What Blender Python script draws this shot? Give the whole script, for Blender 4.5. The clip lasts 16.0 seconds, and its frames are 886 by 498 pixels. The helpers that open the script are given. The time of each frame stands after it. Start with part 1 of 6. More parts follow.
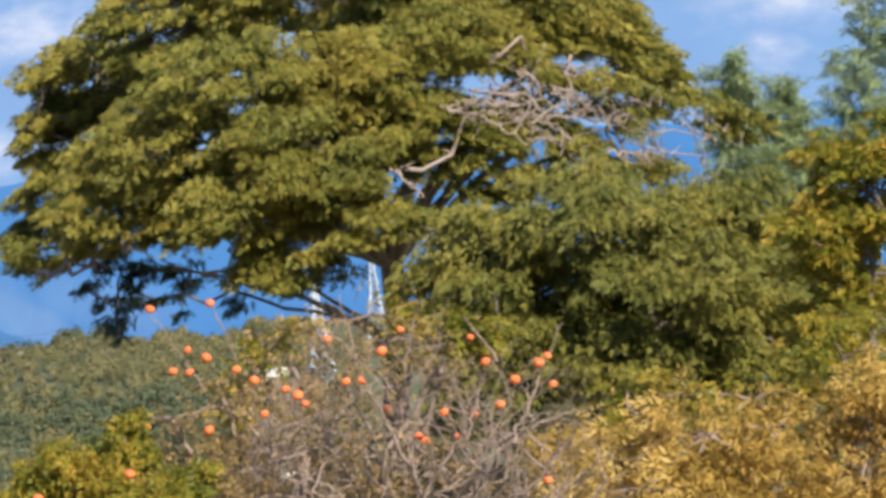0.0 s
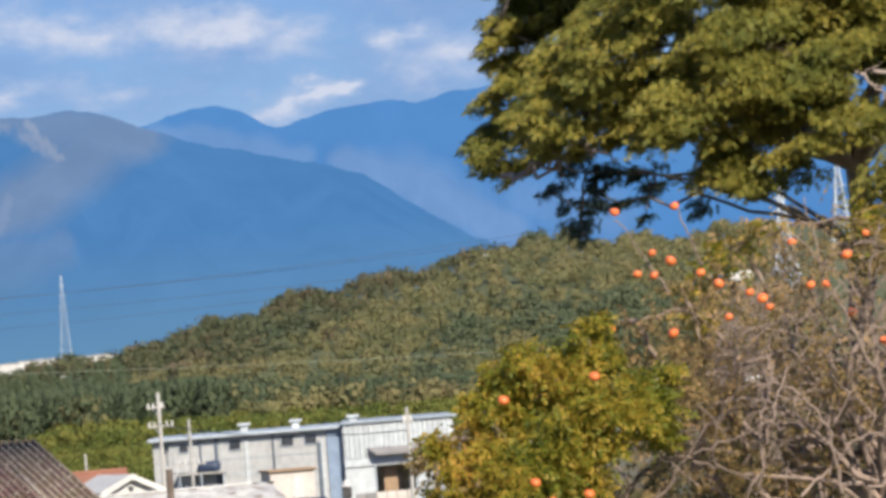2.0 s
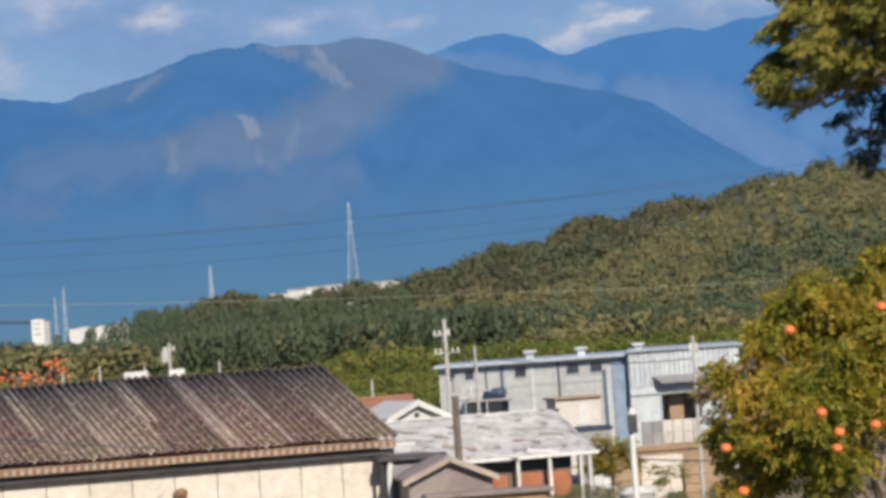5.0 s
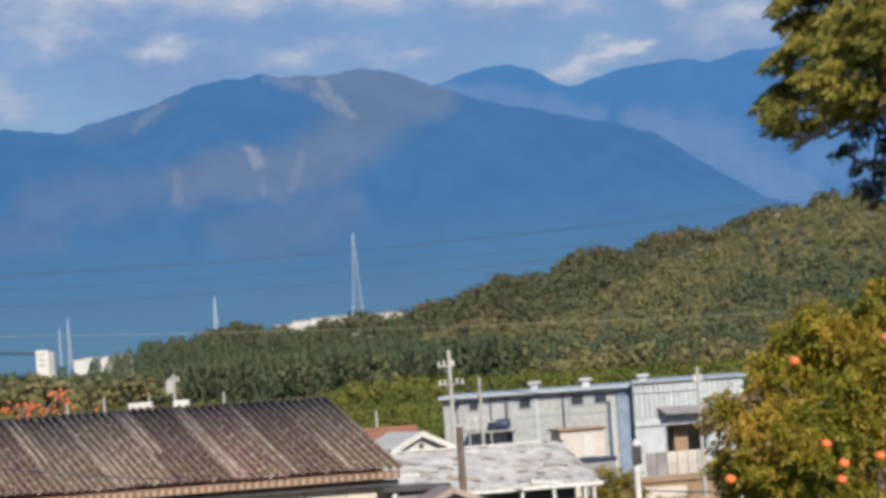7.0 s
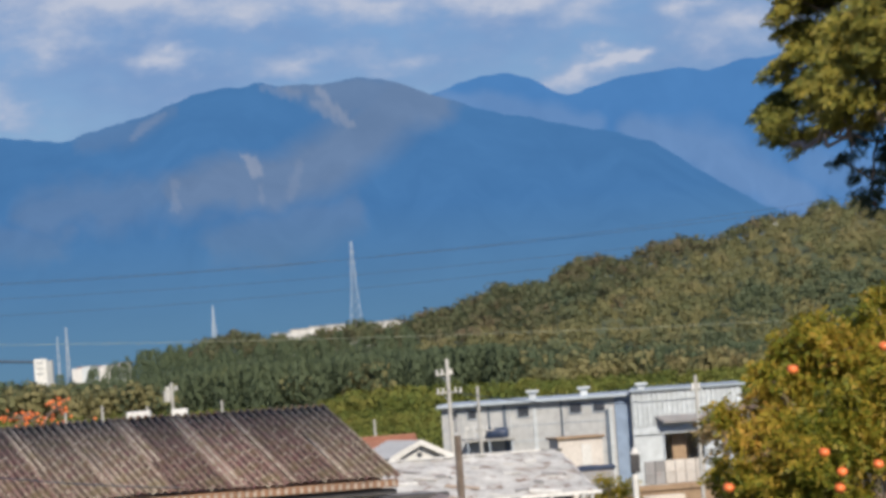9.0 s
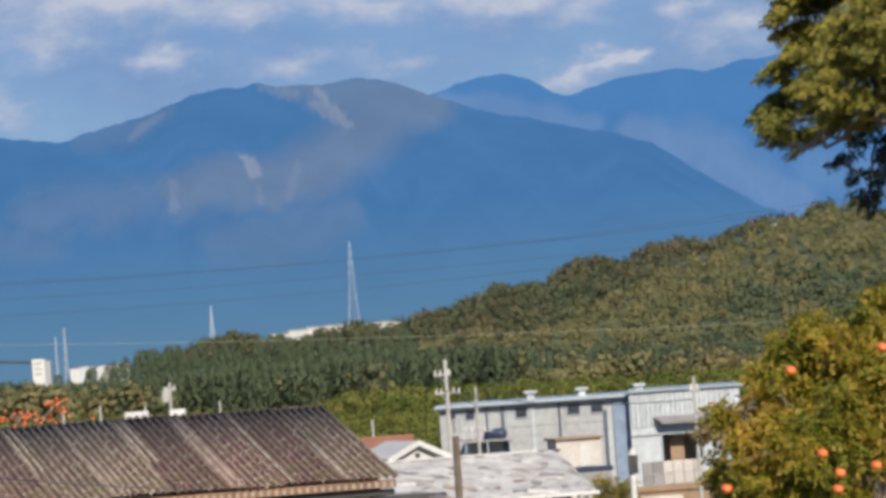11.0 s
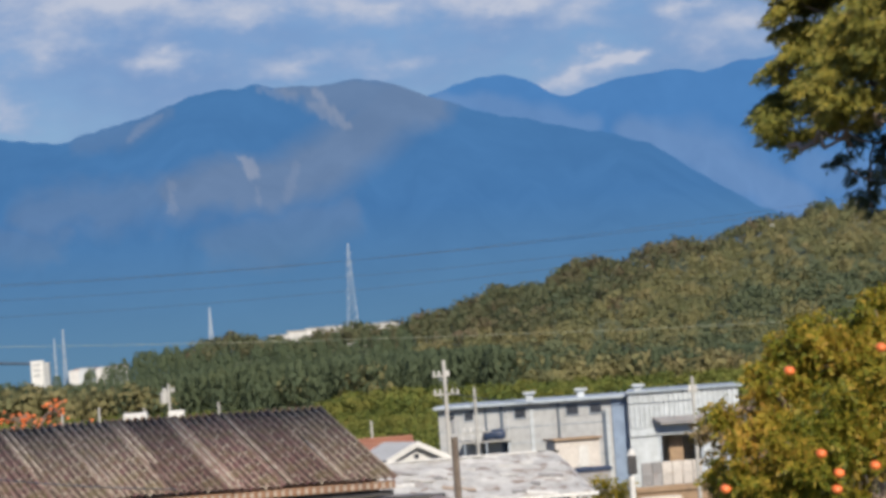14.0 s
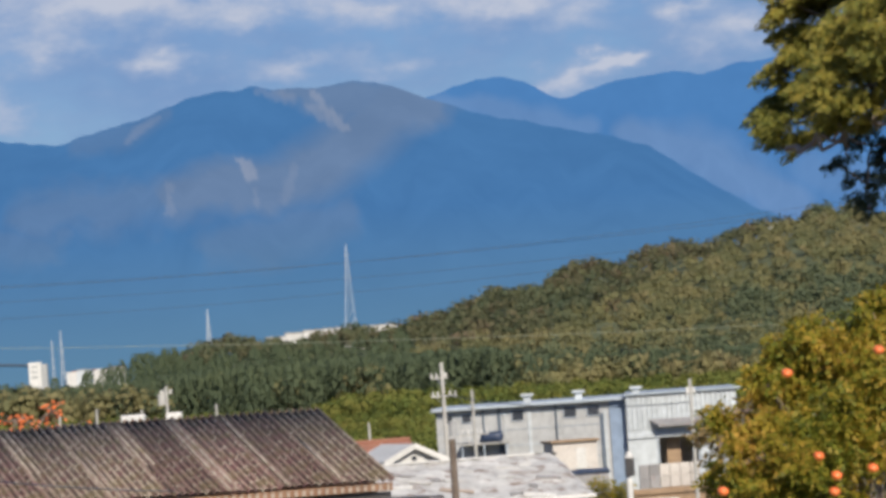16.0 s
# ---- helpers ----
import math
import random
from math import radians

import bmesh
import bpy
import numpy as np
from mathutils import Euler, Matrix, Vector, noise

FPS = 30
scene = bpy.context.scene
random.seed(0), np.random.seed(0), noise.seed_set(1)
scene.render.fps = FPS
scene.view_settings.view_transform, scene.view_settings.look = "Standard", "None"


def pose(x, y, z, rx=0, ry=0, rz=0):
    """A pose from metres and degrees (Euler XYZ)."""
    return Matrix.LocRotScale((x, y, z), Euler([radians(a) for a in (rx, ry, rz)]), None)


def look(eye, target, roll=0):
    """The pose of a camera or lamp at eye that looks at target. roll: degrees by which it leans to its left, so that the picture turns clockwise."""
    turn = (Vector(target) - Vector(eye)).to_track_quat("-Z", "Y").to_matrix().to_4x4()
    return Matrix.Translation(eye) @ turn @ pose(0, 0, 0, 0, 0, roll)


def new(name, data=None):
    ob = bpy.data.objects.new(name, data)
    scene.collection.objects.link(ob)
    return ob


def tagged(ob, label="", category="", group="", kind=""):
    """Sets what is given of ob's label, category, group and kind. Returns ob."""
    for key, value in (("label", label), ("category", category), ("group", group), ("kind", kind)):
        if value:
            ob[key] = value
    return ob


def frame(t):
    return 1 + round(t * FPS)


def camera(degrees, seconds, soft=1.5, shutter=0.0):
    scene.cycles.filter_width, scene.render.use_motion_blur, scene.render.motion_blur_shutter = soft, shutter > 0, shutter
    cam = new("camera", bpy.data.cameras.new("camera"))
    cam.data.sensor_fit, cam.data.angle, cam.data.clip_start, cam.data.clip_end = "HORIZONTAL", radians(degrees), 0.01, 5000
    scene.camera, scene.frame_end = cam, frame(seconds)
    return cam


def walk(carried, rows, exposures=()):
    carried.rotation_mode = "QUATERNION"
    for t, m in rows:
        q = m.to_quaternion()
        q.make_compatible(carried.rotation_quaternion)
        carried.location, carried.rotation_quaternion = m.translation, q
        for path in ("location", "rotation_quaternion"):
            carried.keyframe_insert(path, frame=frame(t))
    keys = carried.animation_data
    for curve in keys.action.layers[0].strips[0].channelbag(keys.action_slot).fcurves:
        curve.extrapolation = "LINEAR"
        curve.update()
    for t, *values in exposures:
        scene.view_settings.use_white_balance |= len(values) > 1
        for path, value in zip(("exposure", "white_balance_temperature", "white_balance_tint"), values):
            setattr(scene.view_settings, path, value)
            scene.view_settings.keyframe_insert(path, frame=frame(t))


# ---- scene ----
EYE = 11.0
cam = camera(12.0, 16.0, soft=3.8)
ROWS = [
    (0.0, 92.501, 4.723, -10.145),
    (0.5, 92.211, 5.327, -8.714),
    (1.0, 91.927, 5.605, -7.556),
    (1.5, 91.888, 5.008, -6.065),
    (2.0, 91.685, 4.439, -3.824),
    (2.5, 91.413, 4.174, -2.654),
    (3.0, 91.325, 4.032, -1.685),
    (3.5, 91.183, 4.027, -0.841),
    (4.0, 90.947, 3.991, -0.203),
    (4.2, 90.912, 4.042, -0.049),
    (6.5, 91.323, 3.999, 0.129),
    (7.0, 91.417, 3.990, 0.131),
    (7.5, 91.489, 3.995, 0.143),
    (8.0, 91.518, 4.031, 0.123),
    (8.5, 91.522, 4.015, 0.127),
    (9.0, 91.532, 3.999, 0.107),
    (11.5, 91.539, 3.934, 0.082),
    (12.0, 91.531, 3.975, 0.080),
    (12.5, 91.533, 3.978, 0.073),
    (13.0, 91.531, 3.973, 0.066),
    (13.5, 91.546, 4.007, 0.057),
    (14.0, 91.550, 4.030, 0.064),
    (14.5, 91.567, 4.009, 0.056),
    (15.0, 91.575, 3.955, 0.036),
    (15.5, 91.573, 3.981, 0.036),
    (16.0, 91.576, 3.979, 0.033),
]
walk(cam, [(t, pose(0, 0, EYE, a, b, c)) for t, a, b, c in ROWS], exposures=((0, 1.12), (1.0, 1.06), (1.5, 1.0), (2.0, 0.88), (3, 0.75), (4, 0.64), (7, 0.56), (16, 0.57)))


# ---- world and sun ----
SUN_EL, SUN_AZ = 33.0, 163.0
CLOUDS = [(-70, 90, 56, 11, 1.0), (-12, 87, 48, 8, 0.75), (-94, 79, 17, 9, 0.8), (-64, 75, 11, 5.5, 0.9), (-32, 74.5, 22, 4.5, 0.7), (-6, 71, 16, 5, 0.7), (-102, 66, 10, 7, 0.7), (25, 82, 27, 9, 1.0),
          (42, 70.5, 8, 4.5, 1.2), (50, 71, 7, 4, 1.2), (34, 66, 14, 5.5, 0.95), (74, 74, 26, 9, 0.75), (62, 83, 12, 4.5, 0.8), (50, 97, 45, 7, 0.7), (92, 103, 26, 11, 0.95),
          (268, 96, 30, 11, 0.8), (262, 83, 14, 6, 0.6), (150, 118, 60, 10, 0.6)]


def make_world():
    w = bpy.data.worlds.new("sky")
    scene.world = w
    w.use_nodes = True
    nt = w.node_tree
    nt.nodes.clear()
    n, l = nt.nodes.new, nt.links.new
    out = n("ShaderNodeOutputWorld")
    sky = n("ShaderNodeTexSky")
    sky.sky_type, sky.sun_disc = "NISHITA", False
    sky.sun_elevation, sky.sun_rotation = radians(SUN_EL), radians(SUN_AZ)
    sky.air_density, sky.dust_density, sky.ozone_density = 1.0, 0.2, 3.0
    clear = n("ShaderNodeBackground")
    clear.inputs[1].default_value = 0.038
    tint = n("ShaderNodeMix")
    tint.data_type, tint.blend_type = "RGBA", "MULTIPLY"
    tint.inputs[0].default_value = 1.0
    tint.inputs[7].default_value = (0.66, 0.84, 1.28, 1)
    l(sky.outputs[0], tint.inputs[6])
    l(tint.outputs[2], clear.inputs[0])
    # bearing and height of the line of sight, in thousandths of a radian
    co = n("ShaderNodeTexCoord")
    sep = n("ShaderNodeSeparateXYZ")
    l(co.outputs["Generated"], sep.inputs[0])

    def calc(op, a, b=None, c=None):
        m = n("ShaderNodeMath")
        m.operation = op
        for k, v in enumerate((a, b, c)):
            if v is None:
                continue
            if isinstance(v, (int, float)):
                m.inputs[k].default_value = v
            else:
                l(v, m.inputs[k])
        return m.outputs[0]

    def vec(op, a, b):
        m = n("ShaderNodeVectorMath")
        m.operation = op
        l(a, m.inputs[0])
        if isinstance(b, tuple):
            m.inputs[1].default_value = b
        elif b is not None:
            l(b, m.inputs[1])
        return m

    def fbm(at, scale, detail, rough):
        t = n("ShaderNodeTexNoise")
        t.inputs["Scale"].default_value, t.inputs["Detail"].default_value, t.inputs["Roughness"].default_value = scale, detail, rough
        l(at, t.inputs[0])
        return t
    flat = n("ShaderNodeCombineXYZ")
    l(calc("MULTIPLY", calc("ARCTAN2", sep.outputs[0], sep.outputs[1]), 1000.0), flat.inputs[0])
    l(calc("MULTIPLY", calc("ARCSINE", sep.outputs[2]), 1000.0), flat.inputs[1])
    low = vec("MULTIPLY", flat.outputs[0], (0.55, 1.0, 1.0)).outputs[0]
    bend = vec("SUBTRACT", fbm(low, 0.07, 5, 0.62).outputs[1], (0.5, 0.5, 0.5)).outputs[0]
    at = vec("ADD", flat.outputs[0], vec("MULTIPLY", bend, (34, 20, 0)).outputs[0]).outputs[0]
    # drifting cumulus: bearing, height, half width, half height, thickness
    heaps = None
    for h, v, rx, ry, k in CLOUDS:
        away = vec("LENGTH", vec("MULTIPLY", vec("SUBTRACT", at, (h, v, 0)).outputs[0], (1 / rx, 1 / ry, 0)).outputs[0], None).outputs[1]
        one = calc("MULTIPLY", calc("MAXIMUM", calc("SUBTRACT", 1.0, away), 0.0), k)
        heaps = one if heaps is None else calc("ADD", heaps, one)
    fluff = fbm(low, 0.16, 6, 0.6).outputs[0]
    veil = fbm(low, 0.035, 5, 0.55).outputs[0]
    thick = calc("ADD", heaps, calc("MULTIPLY_ADD", fluff, 1.2, -0.57))
    ramp = n("ShaderNodeValToRGB")
    ramp.color_ramp.elements[0].position, ramp.color_ramp.elements[1].position = -0.0, 0.85
    l(thick, ramp.inputs[0])
    haze = n("ShaderNodeValToRGB")
    haze.color_ramp.elements[0].position, haze.color_ramp.elements[1].position = 0.36, 0.62
    haze.color_ramp.elements[1].color = (0.75, 0.75, 0.75, 1)
    l(veil, haze.inputs[0])
    grey = n("ShaderNodeBackground")
    grey.inputs[0].default_value = (0.125, 0.205, 0.365, 1)
    cloud = n("ShaderNodeBackground")
    cr = n("ShaderNodeValToRGB")
    cr.color_ramp.elements[0].position, cr.color_ramp.elements[1].position = 0.15, 1.0
    cr.color_ramp.elements[0].color, cr.color_ramp.elements[1].color = (0.185, 0.255, 0.40, 1), (0.345, 0.375, 0.455, 1)
    l(thick, cr.inputs[0])
    l(cr.outputs[0], cloud.inputs[0])
    under = n("ShaderNodeMixShader")
    l(haze.outputs[0], under.inputs[0])
    l(clear.outputs[0], under.inputs[1])
    l(grey.outputs[0], under.inputs[2])
    mix = n("ShaderNodeMixShader")
    l(ramp.outputs[0], mix.inputs[0])
    l(under.outputs[0], mix.inputs[1])
    l(cloud.outputs[0], mix.inputs[2])
    l(mix.outputs[0], out.inputs[0])


make_world()
sun = new("sun", bpy.data.lights.new("sun", "SUN"))
sun.data.energy, sun.data.angle, sun.data.color = 3.9, radians(0.6), (1.0, 0.91, 0.77)
sd = Vector((math.sin(radians(SUN_AZ)) * math.cos(radians(SUN_EL)), math.cos(radians(SUN_AZ)) * math.cos(radians(SUN_EL)), math.sin(radians(SUN_EL))))
sun.matrix_world = look(sd * 50, (0, 0, 0))


# ---- materials ----
def node_mat(name):
    m = bpy.data.materials.new(name)
    m.use_nodes = True
    nt = m.node_tree
    nt.nodes.clear()
    return m, nt.nodes.new, nt.links.new


def noise_node(n, l, co, scale, detail=5, rough=0.55):
    t = n("ShaderNodeTexNoise")
    t.inputs["Scale"].default_value, t.inputs["Detail"].default_value, t.inputs["Roughness"].default_value = scale, detail, rough
    l(co, t.inputs[0])
    return t.outputs[0]


def ramp_node(n, l, fac, stops):
    r = n("ShaderNodeValToRGB")
    e = r.color_ramp.elements
    while len(e) < len(stops):
        e.new(0.5)
    for k, (p, c) in enumerate(stops):
        e[k].position, e[k].color = p, (*c, 1)
    l(fac, r.inputs[0])
    return r.outputs[0]


def mix_node(n, l, fac, a, b, blend="MIX"):
    m = n("ShaderNodeMix")
    m.data_type, m.blend_type = "RGBA", blend
    for v, s in ((fac, m.inputs[0]), (a, m.inputs[6]), (b, m.inputs[7])):
        if isinstance(v, (int, float)):
            s.default_value = v
        elif isinstance(v, tuple):
            s.default_value = (*v, 1)
        else:
            l(v, s)
    return m.outputs[2]


def surface(name, c1, c2, rough=0.7, big=0.6, fine=9.0, stain=None, stain_at=0.58, stain_scale=2.2, bump=0.25, metal=0.0, spread=0.12, stretch=(1, 1, 1)):
    """Two-scale varied surface: base between c1 and c2, fine grain, optional stains, a spread of tone from piece to piece."""
    m, n, l = node_mat(name)
    co = n("ShaderNodeTexCoord")
    mp = n("ShaderNodeMapping")
    mp.inputs["Scale"].default_value = stretch
    l(co.outputs["Object"], mp.inputs[0])
    src = mp.outputs[0]
    col = ramp_node(n, l, noise_node(n, l, src, big), [(0.32, c1), (0.68, c2)])
    grain = ramp_node(n, l, noise_node(n, l, src, fine, 6, 0.65), [(0.3, (0.78, 0.78, 0.78)), (0.7, (1.12, 1.12, 1.12))])
    col = mix_node(n, l, 1.0, col, grain, "MULTIPLY")
    if stain:
        f = ramp_node(n, l, noise_node(n, l, src, stain_scale, 7, 0.7), [(stain_at, (0, 0, 0)), (min(0.99, stain_at + 0.12), (1, 1, 1))])
        col = mix_node(n, l, f, col, stain)
    info = n("ShaderNodeObjectInfo")
    tone = ramp_node(n, l, info.outputs["Random"], [(0, (1 - spread,) * 3), (1, (1 + spread,) * 3)])
    col = mix_node(n, l, 1.0, col, tone, "MULTIPLY")
    p = n("ShaderNodeBsdfPrincipled")
    l(col, p.inputs["Base Color"])
    p.inputs["Roughness"].default_value, p.inputs["Metallic"].default_value = rough, metal
    if bump:
        b = n("ShaderNodeBump")
        b.inputs["Strength"].default_value, b.inputs["Distance"].default_value = bump, 0.02
        l(noise_node(n, l, src, fine * 2, 4, 0.6), b.inputs["Height"])
        l(b.outputs[0], p.inputs["Normal"])
    out = n("ShaderNodeOutputMaterial")
    l(p.outputs[0], out.inputs[0])
    return m


def leafage(name, stops, patch=0.9, through_light=0.45, rough=0.55, island=0.5):
    """Leaves: tone differs from leaf to leaf and over larger patches of the crown; some light passes through."""
    m, n, l = node_mat(name)
    geo = n("ShaderNodeNewGeometry")
    co = n("ShaderNodeTexCoord")
    a = n("ShaderNodeMath")
    a.operation = "MULTIPLY_ADD"
    l(geo.outputs["Random Per Island"], a.inputs[0])
    a.inputs[1].default_value = island
    b = n("ShaderNodeMath")
    b.operation = "MULTIPLY_ADD"
    l(noise_node(n, l, co.outputs["Object"], patch, 4), b.inputs[0])
    b.inputs[1].default_value, b.inputs[2].default_value = 1.3, -0.4
    l(b.outputs[0], a.inputs[2])
    col = ramp_node(n, l, a.outputs[0], stops)
    p = n("ShaderNodeBsdfPrincipled")
    l(col, p.inputs["Base Color"])
    p.inputs["Roughness"].default_value = rough
    p.inputs["Specular IOR Level"].default_value = 0.25
    out = n("ShaderNodeOutputMaterial")
    if through_light:
        t = n("ShaderNodeBsdfTranslucent")
        l(col, t.inputs[0])
        mx = n("ShaderNodeMixShader")
        mx.inputs[0].default_value = through_light
        l(p.outputs[0], mx.inputs[1])
        l(t.outputs[0], mx.inputs[2])
        l(mx.outputs[0], out.inputs[0])
    else:
        l(p.outputs[0], out.inputs[0])
    return m


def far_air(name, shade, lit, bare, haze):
    """Far mountains seen through many kilometres of bright air: a glowing backdrop with faint relief, its sunlit
    patches and blue haze painted into the colour.
    """
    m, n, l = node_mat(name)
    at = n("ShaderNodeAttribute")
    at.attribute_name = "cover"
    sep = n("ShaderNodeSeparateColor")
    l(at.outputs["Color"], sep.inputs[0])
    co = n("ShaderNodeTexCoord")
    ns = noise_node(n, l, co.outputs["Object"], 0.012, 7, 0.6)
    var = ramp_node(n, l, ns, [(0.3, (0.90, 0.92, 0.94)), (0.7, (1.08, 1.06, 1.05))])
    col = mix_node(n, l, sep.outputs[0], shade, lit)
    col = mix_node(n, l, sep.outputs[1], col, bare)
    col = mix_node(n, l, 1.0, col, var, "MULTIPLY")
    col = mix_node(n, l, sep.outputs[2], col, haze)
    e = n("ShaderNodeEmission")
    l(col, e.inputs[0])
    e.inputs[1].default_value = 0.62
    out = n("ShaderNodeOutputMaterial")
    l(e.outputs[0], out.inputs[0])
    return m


MAT = {
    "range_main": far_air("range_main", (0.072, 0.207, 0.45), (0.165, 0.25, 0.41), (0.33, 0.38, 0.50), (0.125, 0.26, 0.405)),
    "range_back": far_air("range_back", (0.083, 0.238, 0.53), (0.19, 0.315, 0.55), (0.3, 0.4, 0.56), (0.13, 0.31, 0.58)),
    "soil": surface("soil", (0.10, 0.085, 0.05), (0.19, 0.15, 0.09), 0.95, 0.05, 1.2, (0.06, 0.09, 0.03), 0.5, 0.08),
    "hill_floor": surface("hill_floor", (0.06, 0.08, 0.035), (0.11, 0.12, 0.055), 0.95, 0.01, 0.2),
    "bark": surface("bark", (0.13, 0.10, 0.08), (0.24, 0.19, 0.15), 0.9, 1.2, 14, bump=0.6),
    "bark_pale": surface("bark_pale", (0.21, 0.16, 0.135), (0.39, 0.315, 0.27), 0.9, 1.2, 14, bump=0.6),
    "twig": surface("twig", (0.13, 0.095, 0.076), (0.35, 0.262, 0.212), 0.9, 2.5, 20, bump=0.3),
    "evergreen": leafage("evergreen", [(0.12, (0.104, 0.132, 0.037)), (0.42, (0.193, 0.195, 0.041)), (0.72, (0.336, 0.283, 0.054)), (1.0, (0.488, 0.354, 0.081))], 0.7, 0.36),
    "evergreen_dark": leafage("evergreen_dark", [(0.12, (0.105, 0.130, 0.036)), (0.5, (0.200, 0.200, 0.044)), (0.85, (0.36, 0.30, 0.062)), (1.0, (0.52, 0.37, 0.10))], 0.9, 0.42),
    "citrus_leaf": leafage("citrus_leaf", [(0.1, (0.092, 0.127, 0.017)), (0.38, (0.189, 0.194, 0.022)), (0.64, (0.356, 0.265, 0.032)), (1.0, (0.562, 0.313, 0.065))], 2.2, 0.42),
    "dry_leaf": leafage("dry_leaf", [(0.1, (0.143, 0.127, 0.044)), (0.4, (0.242, 0.182, 0.073)), (0.75, (0.44, 0.286, 0.127)), (1.0, (0.638, 0.418, 0.209))], 1.6),
    # leaf colour darkened for the gloom in the voids behind the twigs
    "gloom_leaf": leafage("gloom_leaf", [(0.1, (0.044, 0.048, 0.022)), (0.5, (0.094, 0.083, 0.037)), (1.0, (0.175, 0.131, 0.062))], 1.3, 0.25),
    # evergreen leaves darkened to paint the shade on its hanging boughs
    "evergreen_shade": leafage("evergreen_shade", [(0.1, (0.028, 0.042, 0.028)), (0.6, (0.055, 0.075, 0.04)), (1.0, (0.11, 0.13, 0.055))], 0.7, 0.25),
    "bamboo_leaf": leafage("bamboo_leaf", [(0.1, (0.152, 0.21, 0.114)), (0.6, (0.305, 0.38, 0.191)), (1.0, (0.514, 0.55, 0.285))], 0.5),
    "yellow_leaf": leafage("yellow_leaf", [(0.08, (0.246, 0.180, 0.043)), (0.4, (0.416, 0.280, 0.065)), (0.75, (0.617, 0.416, 0.116)), (1.0, (0.700, 0.600, 0.246))], 1.3),
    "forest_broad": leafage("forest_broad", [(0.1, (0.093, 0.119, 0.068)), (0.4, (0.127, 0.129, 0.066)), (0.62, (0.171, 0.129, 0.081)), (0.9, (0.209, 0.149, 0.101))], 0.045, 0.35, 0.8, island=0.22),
    # sunlight of the hill's flank and shade of its hollow put into leaf colours
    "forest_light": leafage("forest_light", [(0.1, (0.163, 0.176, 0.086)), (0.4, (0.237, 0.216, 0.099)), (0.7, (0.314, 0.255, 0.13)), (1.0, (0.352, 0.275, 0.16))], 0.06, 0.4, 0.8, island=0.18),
    "forest_shade": leafage("forest_shade", [(0.1, (0.108, 0.138, 0.080)), (0.5, (0.142, 0.158, 0.084)), (1.0, (0.21, 0.20, 0.10))], 0.05, 0.38, 0.8, island=0.18),
    "forest_conifer": leafage("forest_conifer", [(0.1, (0.088, 0.118, 0.070)), (0.5, (0.104, 0.130, 0.068)), (1.0, (0.155, 0.165, 0.076))], 0.05, 0.4, 0.8, island=0.15),
    "forest_bright": leafage("forest_bright", [(0.1, (0.101, 0.14, 0.037)), (0.4, (0.162, 0.18, 0.039)), (0.75, (0.228, 0.198, 0.052)), (1.0, (0.304, 0.192, 0.071))], 0.05, 0.4, 0.8, island=0.25),
    "fruit": surface("fruit", (0.72, 0.14, 0.04), (0.85, 0.22, 0.06), 0.35, 6, 30, bump=0.05),
}


# ---- building helpers ----
def spot(h, v, d):
    """A place d metres ahead, h and v thousandths of d to the right and above the eye."""
    return Vector((h * d / 1000, d, EYE + v * d / 1000))


def thing(name, m, label, category, group="", kind=""):
    ob = new(name)
    ob.empty_display_size = 0.3
    ob.matrix_world = m
    return tagged(ob, label, category, group, kind)


def part(name, data, material, parent=None, label="", m=None, smooth=False):
    """Links a bmesh or mesh as one object, under parent if given."""
    if isinstance(data, bmesh.types.BMesh):
        me = bpy.data.meshes.new(name)
        data.to_mesh(me)
        data.free()
    else:
        me = data
    if smooth:
        me.polygons.foreach_set("use_smooth", [True] * len(me.polygons))
    if material and not me.materials:
        me.materials.append(MAT[material])
    ob = new(name, me)
    if parent:
        ob.parent = parent
    if m is not None:
        ob.matrix_basis = m
    if label:
        ob["label"] = label
    return ob


def mesh_np(name, verts, faces):
    me = bpy.data.meshes.new(name)
    verts, faces = np.asarray(verts, np.float32), np.asarray(faces, np.int32)
    k = faces.shape[1]
    me.vertices.add(len(verts))
    me.vertices.foreach_set("co", verts.ravel())
    me.loops.add(faces.size)
    me.loops.foreach_set("vertex_index", faces.ravel())
    me.polygons.add(len(faces))
    me.polygons.foreach_set("loop_start", np.arange(len(faces), dtype=np.int32) * k)
    me.update(calc_edges=True)
    return me


def box(bm, x0, y0, z0, x1, y1, z1, bevel=0.0):
    r = bmesh.ops.create_cube(bm, size=1, matrix=Matrix.Translation(((x0 + x1) / 2, (y0 + y1) / 2, (z0 + z1) / 2)) @ Matrix.Diagonal((abs(x1 - x0), abs(y1 - y0), abs(z1 - z0), 1)))
    if bevel:
        es = list({e for v in r["verts"] for e in v.link_edges})
        bmesh.ops.bevel(bm, geom=es, offset=bevel, segments=1, affect="EDGES")
    return bm


def boxed(x0, y0, z0, x1, y1, z1, bevel=0.0):
    return box(bmesh.new(), x0, y0, z0, x1, y1, z1, bevel)


def rod(bm, a, b, r0, r1=None, n=8):
    a, b = Vector(a), Vector(b)
    r1 = r0 if r1 is None else r1
    m = Matrix.Translation((a + b) / 2) @ (b - a).to_track_quat("Z", "Y").to_matrix().to_4x4()
    bmesh.ops.create_cone(bm, cap_ends=True, segments=n, radius1=r0, radius2=r1, depth=(b - a).length, matrix=m)
    return bm


